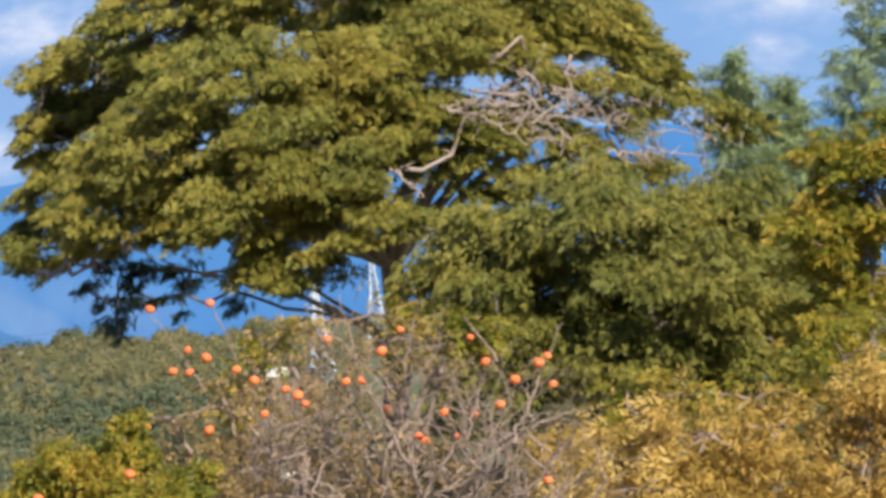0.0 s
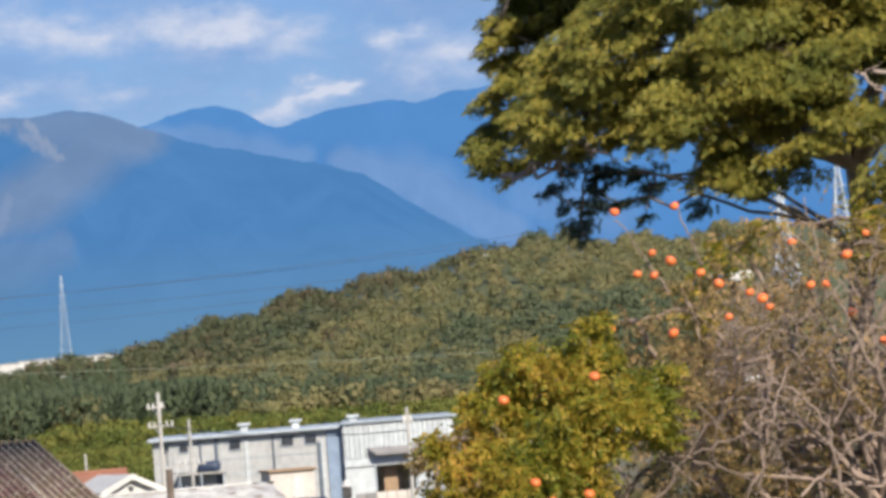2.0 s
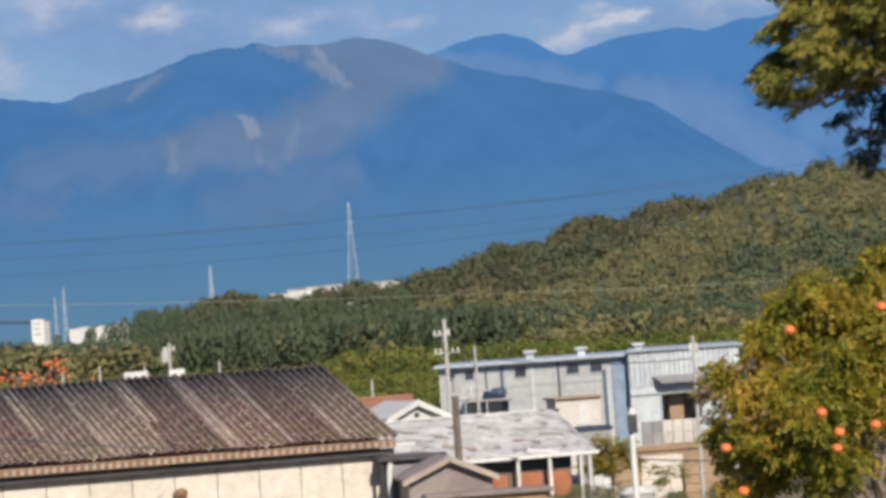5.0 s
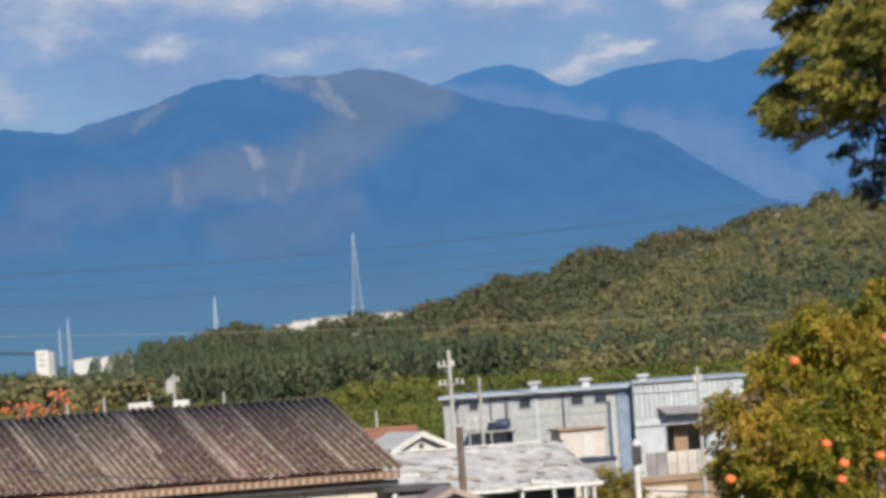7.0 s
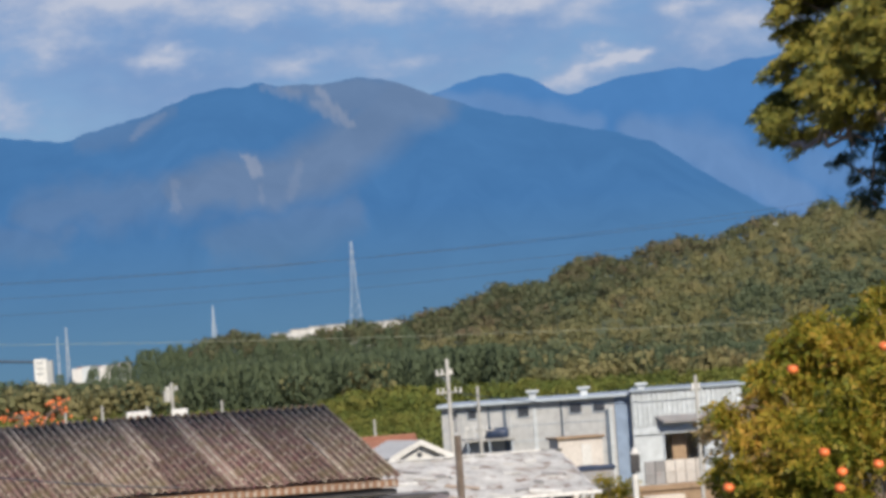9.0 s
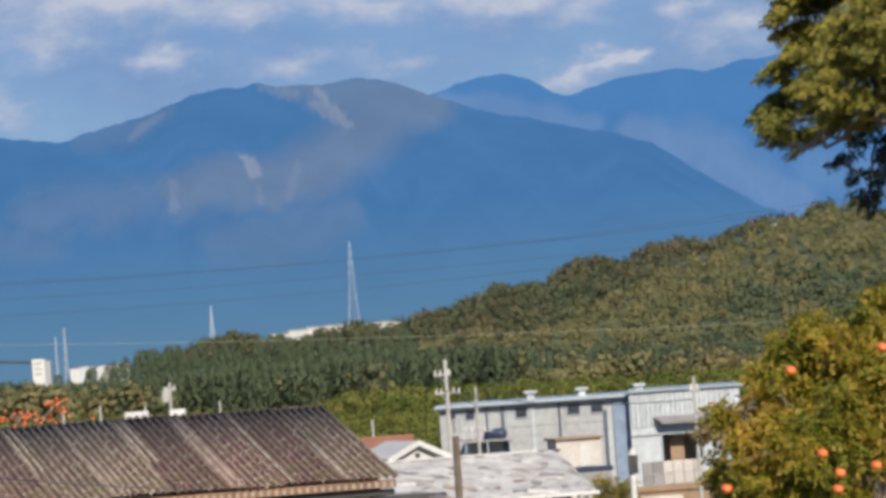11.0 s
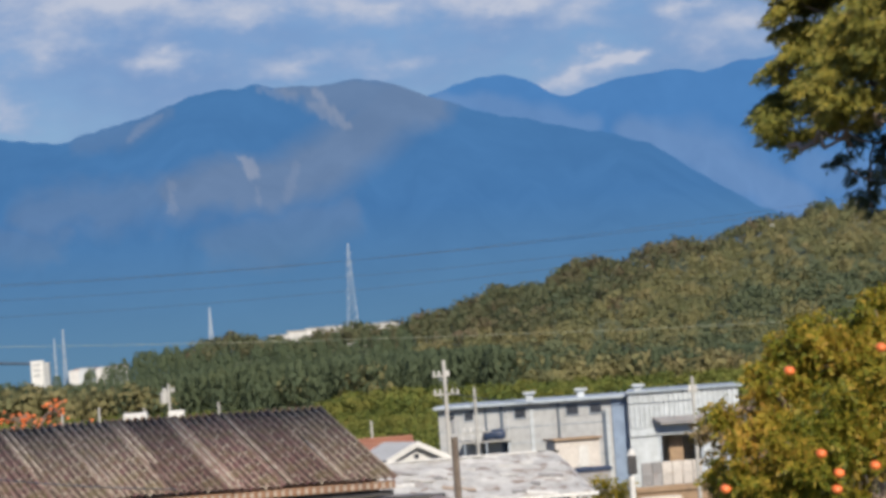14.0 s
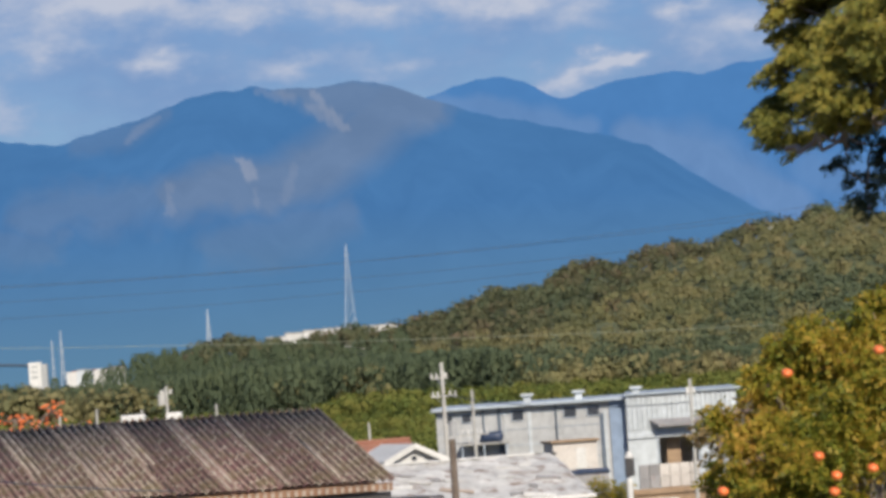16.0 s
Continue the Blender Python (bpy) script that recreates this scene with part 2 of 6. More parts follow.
def tubes(segments, sides=5):
    """Tapered twigs: rows of (a, b, ra, rb) as vertices and quads."""
    s = np.array(segments, float)
    a, b, ra, rb = s[:, 0:3], s[:, 3:6], s[:, 6], s[:, 7]
    d = b - a
    d /= np.linalg.norm(d, axis=1)[:, None] + 1e-9
    u = np.cross(d, np.where(np.abs(d[:, 2:3]) > 0.9, [[1.0, 0, 0]], [[0, 0, 1.0]]))
    u /= np.linalg.norm(u, axis=1)[:, None]
    w = np.cross(d, u)
    th = np.arange(sides) * 2 * np.pi / sides
    ring = np.cos(th)[None, :, None] * u[:, None] + np.sin(th)[None, :, None] * w[:, None]
    v = np.concatenate([a[:, None] + ring * ra[:, None, None], b[:, None] + ring * rb[:, None, None]], 1)
    i = np.arange(sides)
    j = (i + 1) % sides
    f = np.stack([i, j, j + sides, i + sides], 1)
    f = (f[None] + (np.arange(len(s)) * 2 * sides)[:, None, None]).reshape(-1, 4)
    return v.reshape(-1, 3), f


def grow(rng, start, way, length, radius, depth, out, bend=0.25, up=0.1, kids=(2, 4), shrink=0.68, pieces=4, keep=None):
    """Recursive limbs: bent, tapering, forking. Appends rows to out; returns the tips."""
    p, d = np.array(start, float), np.array(way, float)
    d /= np.linalg.norm(d)
    tips, step = [], length / pieces
    for k in range(pieces):
        d = d + rng.normal(0, bend, 3) + np.array([0, 0, up])
        d /= np.linalg.norm(d)
        q = p + d * step
        r0, r1 = radius * (1 - 0.5 * k / pieces), radius * (1 - 0.5 * (k + 1) / pieces)
        if keep is None or keep(q):
            out.append((*p, *q, r0, r1))
        p = q
        if depth > 0 and k >= 1:
            for _ in range(rng.integers(kids[0], kids[1]) if k == pieces - 1 else rng.integers(0, 2)):
                side = rng.normal(0, 1, 3)
                side -= d * (side @ d)
                side /= np.linalg.norm(side)
                tips += grow(rng, p, d * 0.75 + side * 0.75, length * shrink * rng.uniform(0.75, 1.15), r1 * 0.7, depth - 1, out, bend, up, kids, shrink, pieces, keep)
    if depth == 0:
        tips.append(p)
    return tips


def fern(rng, leaves, length, width, spread, droop, three=False):
    """A spray: narrow leaf blades along a short drooping stem, pointing along +x."""
    v, f = [], []
    for k in range(leaves):
        s = (k + 0.5) / leaves
        base = np.array([s * length, 0, -droop * s * s * length])
        side = 1 if k % 2 else -1
        yaw = side * spread * (1.15 - 0.7 * s) + rng.normal(0, 0.15)
        d = np.array([math.cos(yaw), math.sin(yaw), -droop * (0.5 + s) + rng.normal(0, 0.2)])
        d /= np.linalg.norm(d)
        w = np.cross(d, [0, 0, 1.0]) + rng.normal(0, 0.25, 3)
        w = w / np.linalg.norm(w) * width / 2
        ln = length * (0.62 - 0.3 * s) * rng.uniform(0.8, 1.2)
        i = len(v)
        if three:
            v += [base + w * 0.9, base - w * 0.9 + d * ln * 0.3, base + d * ln]
            f.append((i, i + 1, i + 2))
            continue
        v += [base, base + d * ln * 0.45 + w, base + d * ln, base + d * ln * 0.45 - w]
        f.append((i, i + 1, i + 2, i + 3))
    return np.array(v), np.array(f)


def scatter(protos, places, heads, sizes, rng, tilt=0.35):
    """Puts sprays at places; heads are their directions. Returns vertices and quads."""
    vs, fs, base = [], [], 0
    pick = rng.integers(0, len(protos), len(places))
    for k, (pv, pf) in enumerate(protos):
        m = pick == k
        c, d, s = places[m], heads[m], sizes[m]
        if not len(c):
            continue
        x = d / (np.linalg.norm(d, axis=1)[:, None] + 1e-9)
        upv = np.array([[0, 0, 1.0]]) + rng.normal(0, tilt, (len(c), 3))
        y = np.cross(upv, x)
        y /= np.linalg.norm(y, axis=1)[:, None] + 1e-9
        z = np.cross(x, y)
        w = c[:, None] + s[:, None, None] * (pv[None, :, 0:1] * x[:, None] + pv[None, :, 1:2] * y[:, None] + pv[None, :, 2:3] * z[:, None])
        vs.append(w.reshape(-1, 3))
        fs.append((pf[None] + (np.arange(len(c)) * len(pv))[:, None, None]).reshape(-1, pf.shape[1]) + base)
        base += len(c) * len(pv)
    return np.concatenate(vs), np.concatenate(fs)


# ---- ground, mountains, hill ----
def ground_height(x, y):
    """Terrace under the eye, falling to the plain past the sheds."""
    k = np.interp(y, [-80, 10, 25, 70, 90, 165, 800, 4000], [9.4, 9.4, 8.6, 6.4, 5.2, 0.0, 0.0, -2.0])
    return k


def make_ground():
    ys = np.concatenate([np.linspace(-60, 200, 66), np.geomspace(206, 4900, 60)])
    xs = np.concatenate([-np.geomspace(2600, 40, 26), np.linspace(-36, 60, 40), np.geomspace(64, 2600, 26)])
    X, Y = np.meshgrid(xs, ys)
    Z = ground_height(X, Y) + 0.12 * np.sin(X * 0.7 + 1.3 * np.sin(Y * 0.4)) * (Y < 160)
    v = np.stack([X, Y, Z], -1).reshape(-1, 3)
    a = np.arange((len(ys) - 1) * len(xs)).reshape(len(ys) - 1, len(xs))[:, :-1].ravel()
    f = np.stack([a, a + 1, a + 1 + len(xs), a + len(xs)], 1)
    tagged(part("ground", mesh_np("ground", v, f), "soil", smooth=True), "brown earth and rough grass sloping to a plain", "ground", kind="structure")


make_ground()


def near_band(h, v, band):
    """How well (h, v) lies inside a band: points (h, v, half width) joined in a row, 0 to 1."""
    best = 0.0
    for (h0, v0, w0), (h1, v1, w1) in zip(band, band[1:]):
        dh, dv = h1 - h0, v1 - v0
        s = max(0.0, min(1.0, ((h - h0) * dh + (v - v0) * dv) / (dh * dh + dv * dv)))
        best = max(best, 1 - math.hypot(h - h0 - s * dh, v - v0 - s * dv) / (w0 + s * (w1 - w0)))
    return best


def ridge(name, d, hs, vs, foot_v, foot_d, mat, label, rough=1.0, lit=(), bare=(), hazy=0.0, rows=84, cols=560, soft=4.0):
    """A mountain face under a ridge line given as (h, v) in thousandths at d metres, running down to a foot nearer by.
    lit: bands of sunlight painted into the colour; bare: bands of bare ground.
    """
    h = np.linspace(hs[0], hs[-1], cols)
    top = np.interp(h, hs, vs)
    k = np.ones(5) / 5
    top = np.convolve(np.pad(top, 2, mode="edge"), k, "valid")
    top = top + np.array([noise.fractal((x * 0.22, d * 0.01, 3.1), 1.0, 2.0, 5) for x in h]) * 0.55 * rough
    V, C = [], []
    for i in range(rows):
        s = i / (rows - 1)
        dd = d + (foot_d - d) * s
        for j in range(cols):
            spur = noise.fractal((h[j] * 0.05, s * 1.6, d * 0.003), 1.0, 2.0, 5) * math.sin(math.pi * min(1, s * 1.2)) * 140
            dj = dd - spur
            v = top[j] + (foot_v - top[j]) * s
            V.append((h[j] * dj / 1000, dj, EYE + v * dj / 1000))
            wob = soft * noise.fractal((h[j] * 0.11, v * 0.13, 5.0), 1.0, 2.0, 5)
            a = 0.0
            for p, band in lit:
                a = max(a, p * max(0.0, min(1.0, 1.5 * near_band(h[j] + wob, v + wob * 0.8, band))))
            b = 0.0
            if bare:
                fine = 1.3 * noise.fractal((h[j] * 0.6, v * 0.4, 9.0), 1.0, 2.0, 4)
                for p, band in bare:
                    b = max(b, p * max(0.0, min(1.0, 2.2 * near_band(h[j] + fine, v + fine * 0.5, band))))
            # painted sunlight, bare ground, painted air haze
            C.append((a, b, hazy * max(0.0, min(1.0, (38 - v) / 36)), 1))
    a = np.arange((rows - 1) * cols).reshape(rows - 1, cols)[:, :-1].ravel()
    me = mesh_np(name, V, np.stack([a, a + cols, a + cols + 1, a + 1], 1))
    at = me.color_attributes.new("cover", "FLOAT_COLOR", "POINT")
    at.data.foreach_set("color", np.array(C, np.float32).ravel())
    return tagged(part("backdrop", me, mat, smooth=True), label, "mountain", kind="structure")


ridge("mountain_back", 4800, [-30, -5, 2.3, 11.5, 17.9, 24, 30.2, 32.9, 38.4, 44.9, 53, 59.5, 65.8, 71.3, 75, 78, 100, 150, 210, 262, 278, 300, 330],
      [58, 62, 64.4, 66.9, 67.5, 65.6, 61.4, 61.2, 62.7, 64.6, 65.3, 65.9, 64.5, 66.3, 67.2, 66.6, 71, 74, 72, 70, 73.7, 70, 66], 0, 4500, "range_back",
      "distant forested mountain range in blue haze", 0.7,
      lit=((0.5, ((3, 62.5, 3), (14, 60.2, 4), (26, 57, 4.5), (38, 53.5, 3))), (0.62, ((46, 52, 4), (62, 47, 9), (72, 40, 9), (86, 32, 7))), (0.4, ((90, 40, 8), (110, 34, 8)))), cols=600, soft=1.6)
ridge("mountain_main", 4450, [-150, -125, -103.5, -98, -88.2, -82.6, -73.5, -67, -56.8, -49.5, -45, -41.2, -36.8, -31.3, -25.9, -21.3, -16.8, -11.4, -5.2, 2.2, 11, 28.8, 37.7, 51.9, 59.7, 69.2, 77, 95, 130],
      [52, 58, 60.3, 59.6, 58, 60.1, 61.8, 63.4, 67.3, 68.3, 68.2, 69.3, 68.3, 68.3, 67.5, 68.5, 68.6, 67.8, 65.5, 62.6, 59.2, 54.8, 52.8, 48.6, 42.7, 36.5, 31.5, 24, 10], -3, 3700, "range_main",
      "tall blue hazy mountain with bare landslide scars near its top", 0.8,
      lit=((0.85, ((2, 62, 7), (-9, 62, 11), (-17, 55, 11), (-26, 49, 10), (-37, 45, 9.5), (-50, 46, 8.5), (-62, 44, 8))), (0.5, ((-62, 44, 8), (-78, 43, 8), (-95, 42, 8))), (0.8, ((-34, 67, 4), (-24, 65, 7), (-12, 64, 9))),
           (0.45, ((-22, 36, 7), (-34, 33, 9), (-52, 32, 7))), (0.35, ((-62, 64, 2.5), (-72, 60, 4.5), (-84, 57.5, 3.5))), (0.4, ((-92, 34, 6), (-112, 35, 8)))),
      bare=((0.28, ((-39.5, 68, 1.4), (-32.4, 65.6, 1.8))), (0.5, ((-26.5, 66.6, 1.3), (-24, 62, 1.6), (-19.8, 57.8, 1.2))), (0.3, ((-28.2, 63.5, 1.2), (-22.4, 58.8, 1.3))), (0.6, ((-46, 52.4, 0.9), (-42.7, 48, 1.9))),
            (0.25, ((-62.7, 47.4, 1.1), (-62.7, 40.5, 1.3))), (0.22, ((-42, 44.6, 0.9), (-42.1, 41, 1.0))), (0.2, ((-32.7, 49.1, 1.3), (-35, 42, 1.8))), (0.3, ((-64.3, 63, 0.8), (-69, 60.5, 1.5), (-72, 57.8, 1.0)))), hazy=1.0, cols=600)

HILL_H = [-170, -130, -110, -94, -75, -55, -30, -7, 12, 25, 40, 53, 66, 80, 92, 106, 125, 156, 200, 330]
HILL_V = [-7, -7, -5.2, -3.8, 0.2, 4.6, 5.5, 7.0, 11.2, 14.6, 17.5, 19.8, 21.8, 24.4, 27.0, 25.6, 24.8, 28.4, 28, 26]


def hill_height(h, d):
    """Wooded hill rising behind the plain: flat to 1020 m, crest at about 1500 m."""
    top = np.interp(h, HILL_H, HILL_V) * 1.5 + EYE
    s = np.clip((d - 1000) / 500, 0, 1)
    s = s * s * (3 - 2 * s)
    back = np.clip((d - 1500) / 500, 0, 1)
    return top * s * (1 - 0.5 * back) + 1.5 * np.sin(h * 0.3 + d * 0.02) * s


def make_hill():
    hs, ds = np.linspace(-170, 330, 140), np.linspace(960, 2000, 60)
    H, D = np.meshgrid(hs, ds)
    Z = hill_height(H, D) - 0.3 * (D < 1000) + 0.05
    v = np.stack([H * D / 1000, D, Z], -1).reshape(-1, 3)
    a = np.arange((len(ds) - 1) * len(hs)).reshape(len(ds) - 1, len(hs))[:, :-1].ravel()
    tagged(part("hill_ground", mesh_np("hill_ground", v, np.stack([a, a + 1, a + 1 + len(hs), a + len(hs)], 1)), "hill_floor", smooth=True),
           "low wooded hill behind the village", "hill", kind="structure")


make_hill()


def tuft_tree(rng, quads, size, cone):
    """A far tree of unit height: leaf tufts over a crown of several rounded heads, or over a pointed one."""
    heads = [(0.0, 0.0, 0.58, 0.30)] + [(0.20 * math.cos(a), 0.20 * math.sin(a), rng.uniform(0.36, 0.74), rng.uniform(0.15, 0.24)) for a in rng.uniform(0, 2 * math.pi, 6)]
    v, f = [], []
    for k in range(quads):
        a = rng.uniform(0, 2 * math.pi)
        if cone:
            z = rng.random() ** 0.8
            r = (0.27 * (1.05 - z) ** 0.7 + 0.02) * (1 + 0.2 * math.sin(14 * z))
            p = np.array([math.cos(a) * r, math.sin(a) * r, 0.10 + 0.90 * z])
            nrm = np.array([math.cos(a), math.sin(a), 0.6])
        else:
            hx, hy, hz, hr = heads[k % len(heads)]
            nrm = rng.normal(0, 1, 3)
            nrm[2] = abs(nrm[2]) - 0.35
            nrm /= np.linalg.norm(nrm)
            p = np.array([hx, hy, hz]) + nrm * hr * rng.uniform(0.86, 1.08)
        nrm = nrm + rng.normal(0, 0.28, 3)
        nrm /= np.linalg.norm(nrm)
        u = np.cross(nrm, rng.normal(0, 1, 3))
        u /= np.linalg.norm(u)
        w = np.cross(nrm, u)
        q = size * rng.uniform(0.6, 1.3)
        if cone:
            side = np.array([-math.sin(a), math.cos(a), 0.0])
            u, w = (np.array([-0.3 * math.cos(a), -0.3 * math.sin(a), 1.0]) + rng.normal(0, 0.2, 3)) * 1.15, side * 0.8
        i = len(v)
        v += [p - u * q, p - w * q * 0.7 + nrm * q * 0.2, p + u * q, p + w * q * 0.7]
        f.append((i, i + 1, i + 2, i + 3))
    return np.array(v), np.array(f)


def far_woods(name, label, mat, protos, hs, ds, zs, sizes, rng):
    sizes = np.where((hs > -46) & (hs < -6) & (ds > 1430), sizes * 0.5, sizes)
    pl = np.stack([hs * ds / 1000, ds, zs], 1)
    a = rng.uniform(0, 2 * np.pi, len(pl))
    v, f = scatter(protos, pl, np.stack([np.cos(a), np.sin(a), 0 * a], 1), sizes, rng, 0.0)
    tagged(part(name, mesh_np(name, v, f), mat), label, "trees", kind="stuff")


def make_woods():
    rng = np.random.default_rng(5)
    broad = [tuft_tree(rng, 104, 0.068, False) for _ in range(6)]
    cone = [tuft_tree(rng, 130, 0.040, True) for _ in range(5)]
    # hill crest and face: dark wood above a slanting line; below it, painted sunlight and hollow shade
    n = 3500
    h, d = rng.uniform(-118, 150, n), rng.uniform(1040, 1540, n)
    z = hill_height(h, d) - 1
    size = rng.uniform(5.5, 10.5, n)
    v = (z + size * 0.6 - EYE) / d * 1000 + rng.normal(0, 1.0, n)
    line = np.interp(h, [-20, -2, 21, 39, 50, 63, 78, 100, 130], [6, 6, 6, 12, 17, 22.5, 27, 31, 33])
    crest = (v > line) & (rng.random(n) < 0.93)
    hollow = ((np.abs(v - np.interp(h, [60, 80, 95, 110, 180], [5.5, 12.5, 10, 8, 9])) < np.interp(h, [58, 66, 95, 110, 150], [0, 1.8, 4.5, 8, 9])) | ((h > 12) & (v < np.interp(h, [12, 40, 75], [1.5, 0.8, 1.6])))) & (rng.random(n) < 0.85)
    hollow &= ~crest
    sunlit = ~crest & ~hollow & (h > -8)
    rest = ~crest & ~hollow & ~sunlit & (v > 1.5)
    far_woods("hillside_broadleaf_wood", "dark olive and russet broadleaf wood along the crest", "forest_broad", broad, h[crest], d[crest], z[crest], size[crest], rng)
    far_woods("sunlit_hillside_wood", "olive wood on the hill's flank, sunlight put into its pale leaf colour", "forest_light", broad, h[sunlit], d[sunlit], z[sunlit], size[sunlit] * 0.85, rng)
    far_woods("shaded_hollow_wood", "wood in a hollow of the hill, shade put into its cool green leaf colour", "forest_shade", broad, h[hollow], d[hollow], z[hollow], size[hollow], rng)
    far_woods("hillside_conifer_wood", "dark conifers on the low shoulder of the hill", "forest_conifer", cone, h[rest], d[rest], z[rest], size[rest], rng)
    # trees hiding the foot of the long ridge building
    n = 90
    h, d = rng.uniform(-50, -5, n), rng.uniform(1385, 1428, n)
    z = hill_height(h, d) - 1
    tall = np.interp(h, [-50, -44, -36, -30, -24, -17, -11, -5], [8.0, 7.8, 9.0, 9.1, 10.0, 9.4, 9.7, 11.6]) / 1000 * d + EYE - z
    far_woods("ridge_thicket", "dark thicket before the long ridge building", "forest_conifer", broad, h, d, z, tall * rng.uniform(0.85, 1.02, n), rng)
    # plantation on the plain, giving way to broadleaf growth at both ends
    n = 2100
    h, d = rng.uniform(-118, 140, n), rng.uniform(930, 1060, n)
    u = rng.random(n)
    fir = u < np.interp(h, [-110, -80, -62, 8, 22, 60, 100], [0.25, 0.3, 0.95, 0.97, 0.25, 0.3, 0.5])
    tall = np.interp(h, [-118, -100, -90, -78, -60, 10, 22, 70, 165], [13, 13, 12.5, 11.5, 13.2, 14.2, 11.5, 10.5, 11])
    far_woods("conifer_plantation", "dense dark green conifer plantation on the plain", "forest_conifer", cone, h[fir], d[fir], 0 * h[fir], tall[fir] * rng.uniform(0.86, 1.03, fir.sum()), rng)
    far_woods("plain_broadleaf_wood", "olive broadleaf trees beside the plantation", "forest_light", broad, h[~fir], d[~fir], 0 * h[~fir], tall[~fir] * rng.uniform(0.7, 1.06, (~fir).sum()), rng)
    # brighter growth at its foot
    n = 1150
    h, d = rng.uniform(-125, 110, n), rng.uniform(740, 930, n)
    far_woods("bright_thicket", "sunlit yellow-green bamboo and broadleaf thicket", "forest_bright", broad, h, d, 0 * h, np.interp(h, [-125, -60, -33, -28, 0, 14, 170], [6, 5, 4, 7, 7.5, 6.5, 6.5]) * rng.uniform(0.6, 1.05, n), rng)
    n = 300
    h, d = rng.uniform(-34, 12, n), rng.uniform(430, 740, n)
    far_woods("near_thicket", "olive scrub at the foot of the plantation", "forest_bright", broad, h, d, 0 * h, rng.uniform(2.5, 4.5, n), rng)


make_woods()

def slate(name, c1, c2):
    """Old corrugated slate: shading of the waves painted along the troughs, streaks down the slope, lichen spots."""
    m, n, l = node_mat(name)
    co = n("ShaderNodeTexCoord")
    mp = n("ShaderNodeMapping")
    mp.inputs["Scale"].default_value = (3.2, 0.5, 1)
    l(co.outputs["Object"], mp.inputs[0])
    col = ramp_node(n, l, noise_node(n, l, mp.outputs[0], 1.6, 6, 0.6), [(0.3, c1), (0.7, c2)])
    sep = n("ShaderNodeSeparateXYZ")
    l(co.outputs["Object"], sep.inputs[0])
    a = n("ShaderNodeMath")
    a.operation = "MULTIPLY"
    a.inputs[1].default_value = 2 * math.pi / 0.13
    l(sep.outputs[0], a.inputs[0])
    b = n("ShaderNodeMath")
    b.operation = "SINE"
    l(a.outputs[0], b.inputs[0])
    # shade in the wave troughs, painted as dark stripes in the colour
    trough_shade = ramp_node(n, l, b.outputs[0], [(0.0, (0.24, 0.20, 0.20)), (0.6, (1.12, 1.1, 1.08))])
    col = mix_node(n, l, 1.0, col, trough_shade, "MULTIPLY")
    spots = noise_node(n, l, co.outputs["Object"], 10, 4, 0.7)
    col = mix_node(n, l, ramp_node(n, l, spots, [(0.555, (0, 0, 0)), (0.615, (1, 1, 1))]), col, (0.40, 0.365, 0.30))
    rust = noise_node(n, l, co.outputs["Object"], 4.5, 4, 0.7)
    col = mix_node(n, l, ramp_node(n, l, rust, [(0.50, (0, 0, 0)), (0.62, (0.8, 0.8, 0.8))]), col, (0.125, 0.05, 0.06))
    moss = noise_node(n, l, co.outputs["Object"], 2.3, 5, 0.7)
    col = mix_node(n, l, ramp_node(n, l, moss, [(0.48, (0, 0, 0)), (0.66, (0.6, 0.6, 0.6))]), col, (0.13, 0.12, 0.05))
    info = n("ShaderNodeObjectInfo")
    col = mix_node(n, l, 1.0, col, ramp_node(n, l, info.outputs["Random"], [(0, (0.62, 0.60, 0.60)), (1, (1.15, 1.12, 1.1))]), "MULTIPLY")
    p = n("ShaderNodeBsdfPrincipled")
    l(col, p.inputs["Base Color"])
    p.inputs["Roughness"].default_value = 0.95
    bp = n("ShaderNodeBump")
    bp.inputs["Strength"].default_value, bp.inputs["Distance"].default_value = 0.5, 0.01
    l(spots, bp.inputs["Height"])
    l(bp.outputs[0], p.inputs["Normal"])
    out = n("ShaderNodeOutputMaterial")
    l(p.outputs[0], out.inputs[0])
    return m


